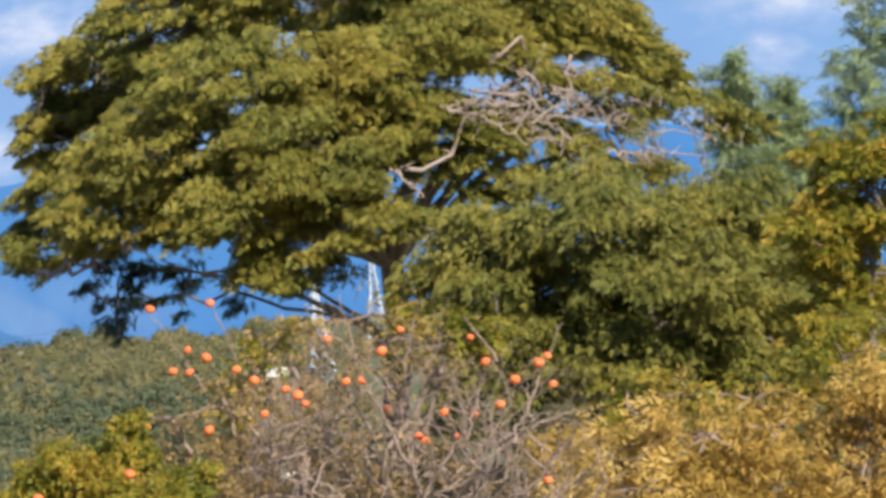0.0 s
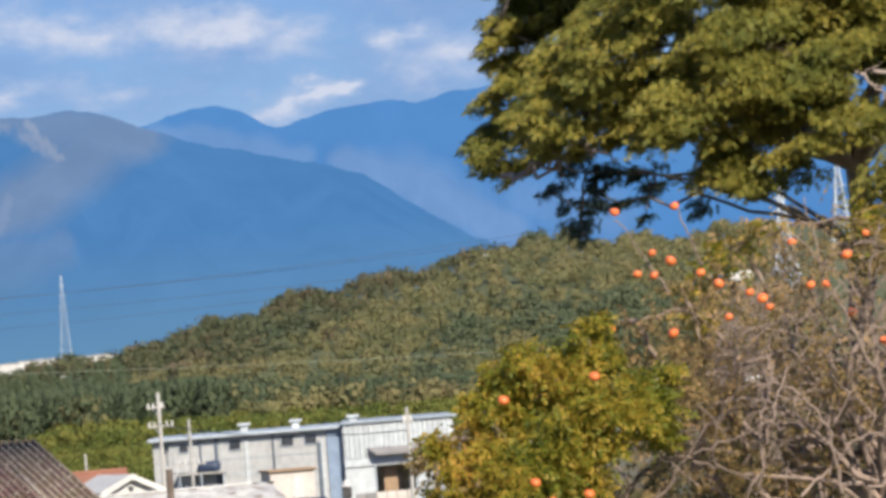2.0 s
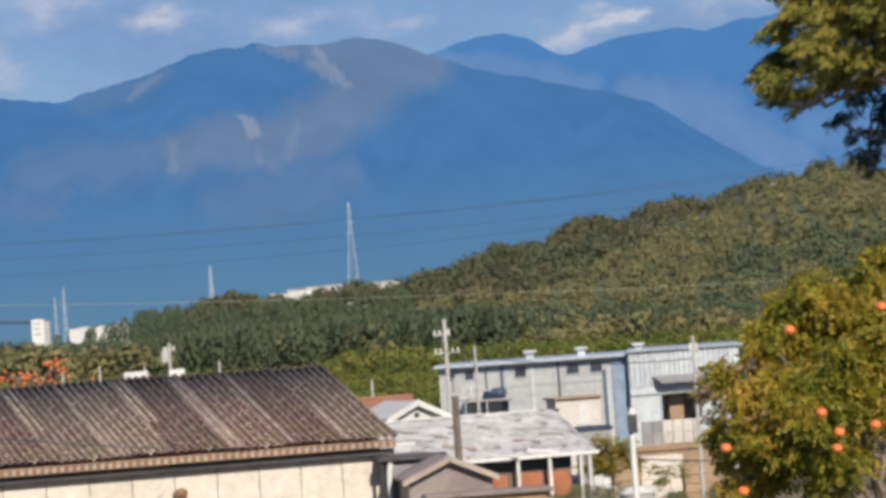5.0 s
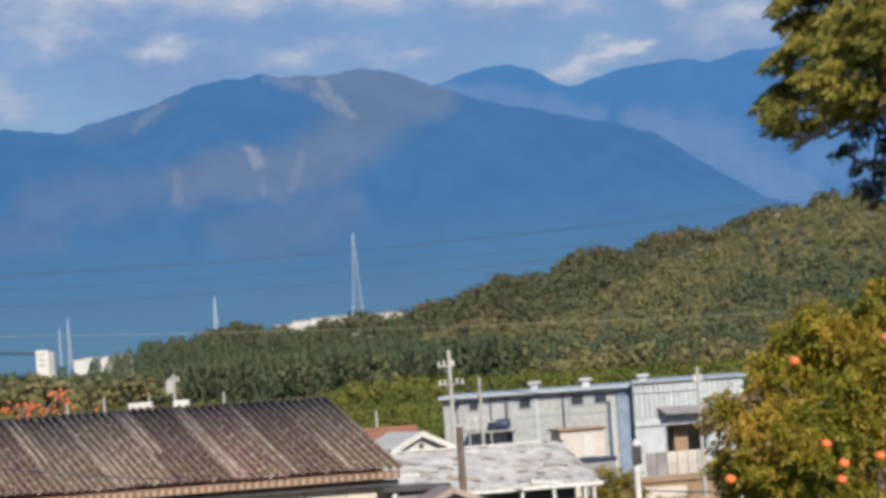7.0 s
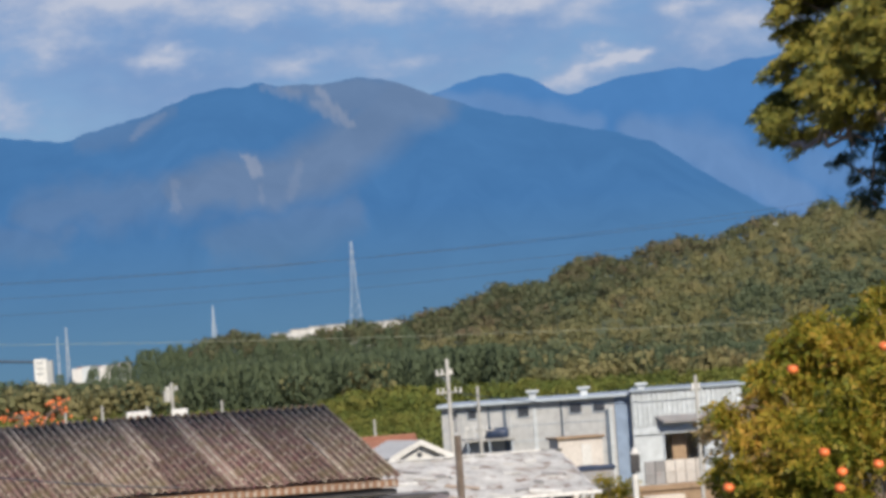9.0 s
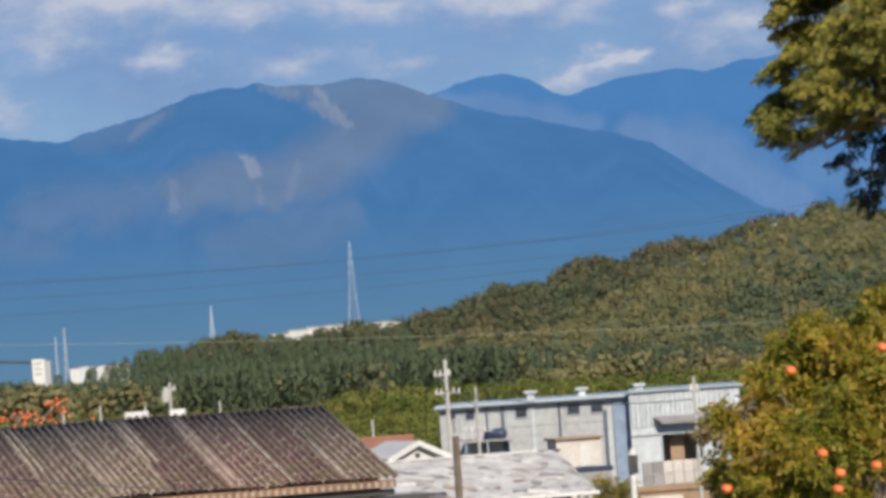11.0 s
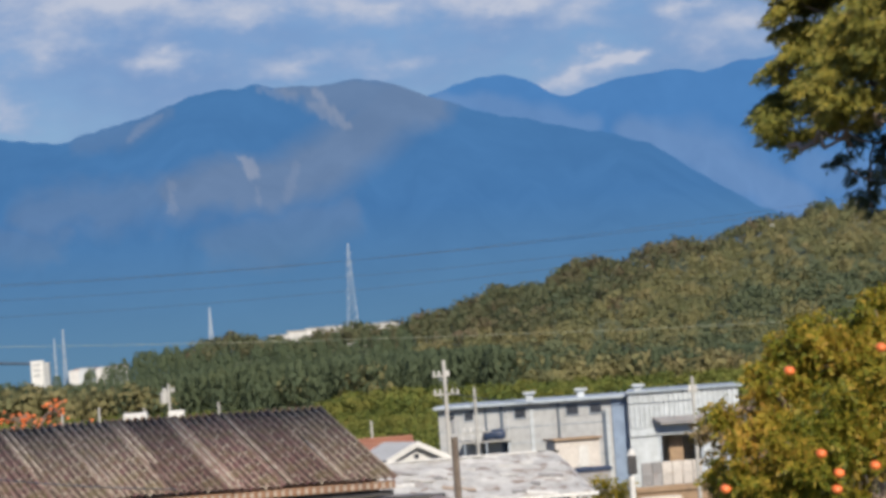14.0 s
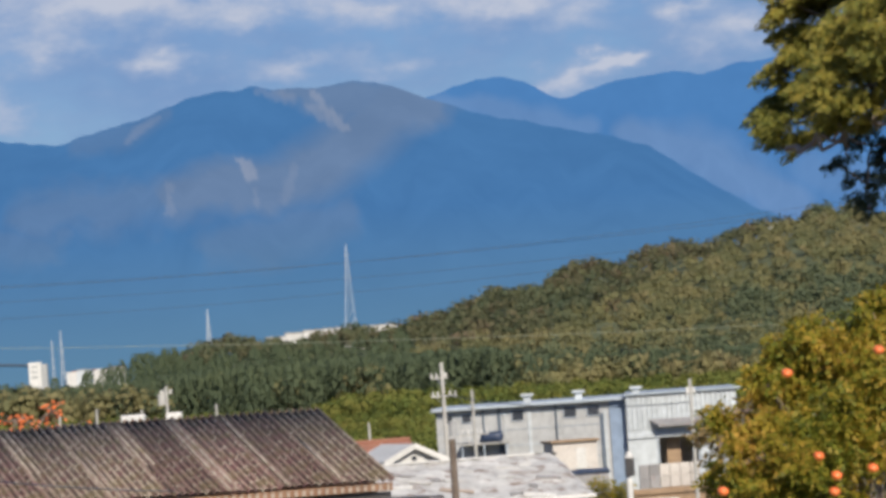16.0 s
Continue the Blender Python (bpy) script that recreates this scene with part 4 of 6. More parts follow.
def persimmon():
    rng = np.random.default_rng(21)
    d = 23.0
    base = base_at(169, d)
    b = np.array(base)
    root = thing("persimmon_tree", Matrix.Translation(base), "leafless persimmon tree with many grey twigs and orange fruit", "tree")
    segs = []
    fork = np.array(spot(169.0, -38.0, d))
    limb(rng, b - np.array([0, 0, 0.2]), fork, 0.08, 0.05, segs, 0, 6, 0.03)
    crown_c, crown_r = np.array(spot(169.8, -3.8, d)), np.array([1.32, 1.0, 0.84])

    def inside(q):
        return ((((q - crown_c) / crown_r) ** 2).sum() < 1.15)
    tips = []
    for k in range(26):
        a = -1.25 + 2.6 * k / 25 + rng.normal(0, 0.1)
        way = np.array([math.sin(a), rng.uniform(-0.7, 0.7), math.cos(a) * 0.8 + 0.15])
        tips += grow(rng, fork + rng.normal(0, 0.05, 3), way, rng.uniform(0.75, 1.1), rng.uniform(0.014, 0.024), 3, segs, 0.28, 0.02, (2, 4), 0.66, 4, inside)
    # long pale shoots standing out of the crown
    for h0, v0, h1, v1 in ((168.1, 10.0, 148.5, 30.6), (193.7, 16.2, 186.3, 27.7), (199.4, 2.0, 210.5, 24.5), (200.6, -0.8, 215.0, 3.5), (178.6, -14.0, 199.1, -2.1), (199.1, -2.1, 209.5, -11.1),
                           (159.9, 10.6, 156.5, 35.4), (130.6, 21.1, 125.0, 36.4), (122.0, 15.0, 110.5, 33.5)):
        limb(rng, spot(h0, v0, d - 0.6), spot(h1, v1, d - 0.65), 0.007, 0.003, segs, 0.04, 7, 0.05)
    tv, tf = tubes(segs, 5)
    part("trunk", mesh_np("trunk", tv - b, tf), "twig", root, smooth=True)
    # stout crooked boughs on the near side
    for line, r in (((174, -34, 172.8, -15.7, 166.7, 1.1, 161.6, 12.4), 0.020), ((172.8, -15.7, 185.2, -0.5, 189, 10.1), 0.014), ((202.4, -10.2, 190.7, -1, 185, 6), 0.009), ((170, -33, 178, -23, 189.2, -17.2, 202, -13, 209.9, -4), 0.017),
                    ((140, -33, 144, -18, 148.9, -5.5, 160.8, 4.3), 0.011), ((105.2, -37.3, 113, -27, 121, -24.3, 132.9, -28.6, 149.5, -39.2), 0.017), ((113, -39, 124, -24, 131, -16.3, 139.8, -8.8), 0.012), ((136, -41, 141.9, -17, 146, -4), 0.010),
                    ((125, -24, 140, -19, 151, -17.8), 0.010), ((176, -36, 186, -30, 198.6, -20.8, 212.2, -20.6), 0.014), ((138.8, 3.5, 154, 6.3, 166, 4), 0.008), ((169.3, 4, 171, 16, 174, 27.7), 0.010), ((160, -36, 158, -20, 150, -10, 139, -8), 0.012),
                    ((166, -35, 178, -31, 190, -33, 204, -29), 0.012), ((150, -36, 163, -24, 180, -22, 196, -26), 0.011), ((196, -4, 199, 4, 207, 13), 0.010), ((196, -20, 197, -8, 201, 2, 199, 10), 0.009)):
        own = []
        pts = [np.array(spot(line[q], line[q + 1], d - 0.95 + rng.uniform(-0.15, 0.15))) for q in range(0, len(line), 2)]
        for q in range(len(pts) - 1):
            w0, w1 = 0.8 * r * (1 - 0.6 * q / (len(pts) - 1)), 0.8 * r * (1 - 0.6 * (q + 1) / (len(pts) - 1))
            way = limb(rng, pts[q], pts[q + 1], w0, w1, own, rng.uniform(-0.08, 0.12), 7, 0.09)
            for z in way[2::2]:
                limb(rng, z, z + rng.normal(0, 0.11, 3) + np.array([0, 0, 0.05]), w1 * 0.55, 0.003, own, 0.06, 5, 0.14)
        bv, bf = tubes(own, 5)
        part("branch", mesh_np("branch", bv - b, bf), "twig", root, "crooked grey-brown branch", smooth=True)
    # the last brown and olive leaves
    pts = np.array([t for t in tips if inside(t)])
    far = pts[rng.random(len(pts)) < 0.22]
    left = pts[(pts[:, 0] < crown_c[0] - 0.1)]
    pl = np.concatenate([far, np.repeat(left, 4, 0)]) + rng.normal(0, 0.06, (len(far) + 4 * len(left), 3))
    hd = rng.normal(0, 1, pl.shape)
    hd[:, 2] -= 0.8
    v, f = scatter([fern(rng, 4, 0.075, 0.02, 0.9, 0.5) for _ in range(4)], pl, hd, rng.uniform(0.7, 1.2, len(pl)), rng, 0.6)
    part("leaves", mesh_np("leaves", v - b, f), "dry_leaf", root, "withered brown leaves")
    places = [(110.7, 35.1), (125.1, 35.5), (118.9, 24.7), (123.2, 22.5), (119.0, 19.3), (115.0, 19.9), (130.2, 19.1), (134.3, 16.2), (141.6, 13.5), (144.5, 11.9), (146.1, 9.7), (136.1, 8.1),
              (122.5, 5.2), (107.8, 7.3), (102.5, -4.0), (115.5, -6.4), (117.9, -7.1), (156.4, 14.2), (160.2, 14.2), (165.8, 6.8), (165.6, 20.8), (170.6, 25.6), (152.6, 24.8), (173.0, -0.3),
              (174.4, -1.4), (179.6, 5.0), (186.8, 4.0), (182.2, -1.2), (190.7, 16.3), (197.6, 11.5), (203.8, 15.1), (206.1, 16.6), (206.9, 9.6), (193.5, 5.8), (187.5, 22.5), (203.7, -13.4)]
    for k, (h, v) in enumerate(places):
        o = part("persimmon", FRUIT, "fruit", root, m=Matrix.Translation(Vector(spot(h, v, d - 0.7 + rng.uniform(-0.25, 0.1))) - base) @ pose(0, 0, 0, rng.uniform(-30, 30), rng.uniform(-30, 30), rng.uniform(0, 90)) @ Matrix.Scale(rng.uniform(0.58, 0.85), 4), smooth=True)


persimmon()


def citrus():
    rng = np.random.default_rng(22)
    d = 22.0
    root = make_tree("mandarin_tree", "round leafy mandarin orange tree with a few ripe fruit", d, base_at(100, d), [
        (85.0, 0.0, 7.0, 5.5), (79.6, -7.8, 6.5, 7.5), (91.3, -5.3, 8.0, 7.5), (101.7, 6.4, 4.6, 5.0), (102.5, -1.2, 6.7, 7.5), (80.6, -17.9, 9.5, 9.0), (91.8, -17.5, 10.7, 9.0), (104.3, -13.0, 9.0, 9.0), (113.7, -13.7, 6.0, 7.0),
        (73.0, -26.7, 8.2, 8.2), (82.7, -30.2, 10.7, 8.0), (66.6, -34.0, 6.0, 6.0), (96.5, -25.9, 6.7, 6.7), (117.0, -5.2, 4.2, 5.0), (64.6, -16.5, 1.8, 2.6), (72.0, -40.0, 9, 6), (88, -40, 9, 6)],
        0.09, 36, (6, 0.062, 0.017, 0.9, 0.45), ("citrus_leaf", "twig"), 23, 1.5, 0.45, 0.45, 0.045, 0.45, flat=0.8, dome=(92, -35, 0.6))
    base = root.location
    for h, v in ((80.7, -7.6), (102.8, -3.6), (86.8, -27.7), (90.7, -32.6), (89.9, -36.4), (99.4, -31.4), (63.6, -34.5), (67.0, -45.0)):
        part("mandarin", FRUIT, None, root, m=Matrix.Translation(spot(h, v, d - 1.0) - base) @ Matrix.Scale(0.78, 4) @ pose(0, 0, 0, 20, 10, 0), smooth=True)


citrus()


def bush(name, label, d, lobes, spray, mat, seed, pad=0.16, per_pad=26, flat=0.8, category="shrub", density=0.9, depth=0.6):
    hs = [l[0] for l in lobes]
    o = make_tree(name, label, d, base_at(sum(hs) / len(hs), d), lobes, pad, per_pad, spray, (mat, "twig"), seed, density, depth, 0.15, 0.04, 0.3, flat=flat)
    o["category"] = category


bush("yellow_shrub", "yellowed autumn shrub of long narrow leaves", 25, [
    (221.0, -8.0, 15, 9), (242.4, -5.6, 17, 8), (263.7, -5.9, 16, 9), (283.9, -4.8, 14, 16), (225.8, -18.0, 22, 9), (254.0, -19.0, 22, 10), (278.1, -21.0, 22, 12)],
    (7, 0.14, 0.021, 0.8, 0.4), "yellow_leaf", 41, density=1.1)
bush("olive_shrub", "olive and yellow-green shrub behind the yellow one", 28, [
    (223.4, 2.8, 9, 6), (239.0, 4.3, 11, 6), (255.8, 1.6, 10, 6), (278.0, 9.6, 10, 12), (288.3, 11.5, 10, 14), (270.7, -7.9, 8, 8)],
    (7, 0.11, 0.022, 0.8, 0.3), "citrus_leaf", 42)
bush("dry_vine", "tangle of dry brown-leaved vine over the fruit trees", 24.5, [
    (113.3, 8.4, 9, 6), (127.0, 10.0, 12, 8), (136.8, -3.1, 14, 9), (121.8, -3.1, 12, 9), (128, -16, 9, 8), (165.3, 23.0, 8, 7), (178.5, 16.5, 10, 6), (146, 8, 9, 7), (118, -22, 9, 7)],
    (6, 0.07, 0.017, 0.9, 0.3), "dry_leaf", 43, 0.11, 12, density=0.7)
bush("green_shrub", "sunlit green shrub behind the persimmon tree", 30, [
    (140.6, 25.8, 7, 5), (131.3, 12.9, 8, 6), (172.4, 27.4, 10, 6), (182.9, 21.1, 10, 8)],
    (7, 0.12, 0.03, 0.8, 0.3), "citrus_leaf", 44)

bush("dry_creeper", "brown dry creeper hanging in front of the persimmon twigs", 23.2, [
    (131.9, -12.1, 9, 8), (124.0, -30.0, 11, 8), (150.5, -29.0, 12, 8), (113.0, -36.0, 10, 7), (140, -22, 10, 8), (165, -27, 10, 8), (158, -12, 9, 8), (180, -26, 10, 7), (136, -38, 12, 7), (195, -14, 8, 8), (178, -8, 8, 8)],
    (6, 0.06, 0.015, 0.9, 0.4), "dry_leaf", 46, 0.10, 12, density=0.8)
# gloom of the voids between the twigs is put into these leaves' colour
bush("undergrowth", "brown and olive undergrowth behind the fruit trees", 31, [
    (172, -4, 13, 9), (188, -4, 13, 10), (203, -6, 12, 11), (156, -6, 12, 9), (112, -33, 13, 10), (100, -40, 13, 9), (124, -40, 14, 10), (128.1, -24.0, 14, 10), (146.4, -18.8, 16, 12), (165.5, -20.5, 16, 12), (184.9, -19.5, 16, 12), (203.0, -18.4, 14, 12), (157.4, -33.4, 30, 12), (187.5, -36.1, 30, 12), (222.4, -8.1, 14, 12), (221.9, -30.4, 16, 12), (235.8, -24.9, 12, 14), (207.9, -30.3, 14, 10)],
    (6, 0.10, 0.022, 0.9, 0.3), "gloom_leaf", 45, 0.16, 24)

# ---- corrugated shed on the slope ----
def wave_sheet(name, width, length, pitch=0.13, amp=0.027, per=6, thick=0.007):
    """One corrugated sheet: waves across x, running down along -y, with a real thickness."""
    n = int(round(width / pitch * per)) + 1
    xs = np.linspace(0, width, n)
    zs = amp * np.sin(xs / pitch * 2 * np.pi)
    v = [(x, y, z + t) for t in (0, -thick) for y in (0, -length / 2, -length) for x, z in zip(xs, zs)]
    f = []
    for t in range(2):
        for r in range(2):
            for i in range(n - 1):
                a = (t * 3 + r) * n + i
                q = (a, a + n, a + n + 1, a + 1)
                f.append(q if t == 0 else q[::-1])
    for i in range(n - 1):
        a, b = 2 * n + i, 5 * n + i
        f.append((a, b, b + 1, a + 1))
        a, b = i, 3 * n + i
        f.append((a, a + 1, b + 1, b))
    me = mesh_np(name, v, f)
    return me


def slate_shed():
    run, drop = 4.0, 1.184
    root = thing("slate_roofed_shed", pose(-2.224, 72.0, 0.18, 0, 0, 18.6), "cream-walled shed under a mossy corrugated slate roof", "shed")
    zr = 10.214
    slope = math.degrees(math.atan2(drop, run))
    ln = math.hypot(run, drop)
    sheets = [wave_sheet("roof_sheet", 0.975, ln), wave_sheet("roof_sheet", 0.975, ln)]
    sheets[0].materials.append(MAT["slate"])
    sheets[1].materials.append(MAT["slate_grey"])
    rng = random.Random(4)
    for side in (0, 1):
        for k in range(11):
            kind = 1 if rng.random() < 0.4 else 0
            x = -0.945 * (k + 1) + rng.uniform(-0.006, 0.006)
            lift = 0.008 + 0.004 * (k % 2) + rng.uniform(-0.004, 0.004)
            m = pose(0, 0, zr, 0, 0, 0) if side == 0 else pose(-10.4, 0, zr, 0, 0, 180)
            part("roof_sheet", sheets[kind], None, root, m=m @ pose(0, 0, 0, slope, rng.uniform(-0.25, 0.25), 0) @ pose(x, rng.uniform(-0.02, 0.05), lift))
    # pale lapped edges of the sheets
    for k in range(11):
        w = rng.choice((0.13, 0.195, 0.195, 0.26))
        full = ln * rng.choice((1.0, 1.0, 0.85, 0.6))
        part("lap_strip", wave_sheet("lap_strip", w, full), "slate_pale", root, m=pose(0, 0, zr, slope, 0, 0) @ pose(-0.945 * (k + 1) + rng.uniform(0.0, 0.12), -(ln - full) * rng.choice((0, 1)), 0.017))
    # wall panels with open joints, posts behind
    x = -0.18
    while x > -10.2:
        w = 0.70
        part("wall_panel", boxed(x - w + 0.012, 0.0, 0, x, 0.05, 3.08, 0.004), "cream", root, m=pose(0, -run + 0.32, 5.75))
        x -= w
    part("wall_core", boxed(-10.3, 0.05, 5.7, -0.19, 0.12, 8.95), "old_wood", root)
    part("gable_wall", boxed(-0.30, -run + 0.4, 5.7, -0.20, run - 0.4, 9.1), "cream", root)
    part("gable_wall", boxed(-10.3, -run + 0.4, 5.7, -10.2, run - 0.4, 9.1), "cream", root)
    part("back_wall", boxed(-10.3, run - 0.4, 5.7, -0.2, run - 0.32, 9.0), "cream", root)
    root_wall = [o for o in root.children if o.name.startswith("wall_core")][0]
    root_wall.location = (0, -run + 0.34, 0)
    part("eave_board", boxed(-10.35, -run + 0.05, 8.86, -0.02, -run + 0.10, 8.99, 0.004), "brown_trim", root)
    part("lower_eave_board", boxed(-10.35, -run + 0.16, 8.74, -0.02, -run + 0.22, 8.84, 0.004), "dark_metal", root)
    # pale blocks added for the light showing through gaps under the waves
    x = -0.10
    while x > -10.3:
        part("eave_block", boxed(-0.028, -0.02, -0.05, 0.028, 0.0, 0.05, 0.004), "pale_trim", root, m=pose(x, -run + 0.05, 8.92))
        x -= 0.13
    bm = bmesh.new()
    rod(bm, (0, 0, 0), (0, -0.12, 0), 0.10, 0.11, 14)
    rod(bm, (0, -0.12, 0.03), (0, -0.2, -0.03), 0.12, 0.08, 14)
    part("vent_hood", bm, "brown_trim", root, m=pose(-3.63, -run + 0.31, 8.35))


slate_shed()


def lean_to():
    """Grey open lean-to beside the shed: dark gutter, white downpipe, low gable."""
    root = thing("lean_to", pose(-1.25, 67.9, 0.05, 0, 0, 12), "weathered grey lean-to with dark gutter and white downpipe", "shed")
    part("gutter", boxed(-0.05, -0.1, 8.76, 1.08, 0.1, 8.86, 0.02), "dark_metal", root)
    part("roof_panel", boxed(-0.02, 0.1, 8.80, 1.05, 1.7, 8.84, 0.01), "hut_grey", root)
    part("back_wall", boxed(0.12, 1.4, 5.8, 1.0, 1.48, 8.84), "hut_grey", root)
    part("side_wall", boxed(0.12, 0.0, 5.8, 0.98, 0.05, 8.70), "hut_grey", root)
    bm = bmesh.new()
    rod(bm, (0.12, -0.06, 5.8), (0.12, -0.06, 8.56), 0.045, n=10)
    rod(bm, (0.12, -0.06, 8.56), (0.16, -0.02, 8.74), 0.045, n=10)
    part("downpipe", bm, "white_paint", root, "white plastic downpipe")
    rod2 = bmesh.new()
    rod(rod2, (0.02, -0.04, 5.8), (0.02, -0.04, 8.72), 0.035, n=8)
    part("corner_post", rod2, "dark_metal", root)
    gable = thing("small_gable_hut", pose(-0.14, 66.2, 0.36, 0, 0, 6), "small grey hut with a brown gable roof", "hut")
    for s in (-1, 1):
        part("roof_board", boxed(0, -0.1, -0.03, 0.82, 1.8, 0.02, 0.008), "mauve", gable, m=pose(0, 0, 8.52, 0, 0, 0) @ (pose(0, 0, 0, 0, 24, 0) if s > 0 else pose(0, 1.7, 0, 0, 0, 180) @ pose(0, 0, 0, 0, 24, 0)))
        part("barge_board", boxed(0, -0.15, -0.07, 0.85, -0.1, 0.0), "pale_trim", gable, m=pose(0, 0, 8.52, 0, 24, 0) if s > 0 else pose(0, -0.25, 8.52, 0, 0, 180) @ pose(0, 0, 0, 0, 24, 0))
    bm = bmesh.new()
    vs = [bm.verts.new(p) for p in ((-0.66, 0, 5.6), (0.66, 0, 5.6), (0.66, 0, 8.2), (0, 0, 8.48), (-0.66, 0, 8.2))]
    f = bm.faces.new(vs)
    r = bmesh.ops.extrude_face_region(bm, geom=[f])
    bmesh.ops.translate(bm, vec=(0, 1.6, 0), verts=[v for v in r["geom"] if isinstance(v, bmesh.types.BMVert)])
    part("body", bm, "mauve", gable)
    part("side_roof", boxed(-0.5, -0.9, 7.90, 1.5, -0.2, 7.98, 0.02), "mauve", gable, m=pose(0, 0, 0, 0, 0, 0))
    part("side_wall", boxed(-0.4, -0.8, 5.6, 1.4, -0.2, 7.90), "brown_block", gable)


lean_to()

# ---- white-roofed store ----
def white_store():
    root = thing("white_roofed_store", pose(0.42, 213.00, 0, 0, 0, 20.0), "long store with a rusting white metal roof and red-brown doors", "store")
    u0 = -5.2
    ue, ze = 7.23, 3.92
    run, rise = 5.0, 2.12
    sl, ln = math.degrees(math.atan2(rise, run)), math.hypot(run, rise)
    for side in (0, 1):
        nx, ny = 90, 26
        V = []
        for j in range(ny):
            for i in range(nx):
                xx, yy = (ue - u0) * i / (nx - 1), ln * j / (ny - 1)
                V.append((xx, yy, 0.10 * noise.fractal((xx * 0.5, yy * 0.9, 2.0 + side), 1.0, 2.0, 4) + 0.03 * math.sin(xx * 7.0) - 0.25 * max(0, xx - (ue - u0) + 0.8) ** 2))
        a = np.arange((ny - 1) * nx).reshape(ny - 1, nx)[:, :-1].ravel()
        me = mesh_np("roof_slope", V, np.stack([a, a + 1, a + 1 + nx, a + nx], 1))
        part("roof_slope", me, "roof_metal", root, m=pose(u0, 0, ze, sl, 0, 0) if side == 0 else pose(ue, 2 * run, ze, 0, 0, 180) @ pose(0, 0, 0, sl, 0, 0), smooth=True)
    rng = random.Random(9)
    for j in range(22):
        xx, yy = rng.uniform(u0 + 0.3, ue - 1.5), rng.uniform(0.3, ln - 1.0)
        part("roof_patch", boxed(0, 0, 0.0, rng.uniform(0.4, 2.0), rng.uniform(0.1, 0.35), 0.09 + 0.02 * j / 22, 0.02), rng.choice(("white_rust", "hut_grey", "pale_trim", "white_paint")), root, m=pose(xx, 0, ze, sl, 0, 0) @ pose(0, yy, 0, 0, 0, rng.uniform(-28, 8)))
    part("ridge_cap", boxed(u0, run - 0.15, ze + rise - 0.02, ue - 1.3, run + 0.15, ze + rise + 0.07, 0.03), "white_paint", root)
    part("eave_trim", boxed(u0, -0.06, ze - 0.16, ue, 0.0, ze + 0.02, 0.01), "white_paint", root)
    part("soffit", boxed(u0, 0.0, ze - 0.14, ue - 0.1, 0.9, ze - 0.08), "dark_metal", root)
    part("wall", boxed(u0, 0.95, 0, ue - 1.2, 1.05, ze - 0.1), "old_wood", root)
    part("end_wall", boxed(ue - 1.3, 1.05, 0, ue - 1.2, 2 * run - 0.8, ze - 0.1), "white_paint", root)
    part("back_wall", boxed(u0, 2 * run - 0.8, 0, ue - 1.2, 2 * run - 0.7, ze - 0.1), "white_paint", root)
    part("header_board", boxed(u0, 0.88, ze - 0.75, ue - 1.2, 0.94, ze - 0.15), "dark_metal", root)
    for a, b in (((2.95, 3.02), (4.37, 1.47)), ((4.61, 3.01), (5.91, 1.34)), ((1.47, 2.99), (2.47, 1.62))):
        d = part("sliding_door", boxed(a[0], 0.85, 0.05, b[0], 0.92, a[1], 0.01), "door_red", root)
        for q in range(1, 5):
            xx = a[0] + (b[0] - a[0]) * q / 5
            part("batten", boxed(xx - 0.02, 0.83, 0.1, xx + 0.02, 0.848, a[1] - 0.05), "door_red", d)
    for px in ((2.81, 3.32), (6.24, 3.19), (4.55, 3.04), (6.74, 3.24)):
        part("post", boxed(px[0] - 0.08, 0.05, 0, px[0] + 0.08, 0.2, ze - 0.14, 0.01), "white_paint", root)


white_store()

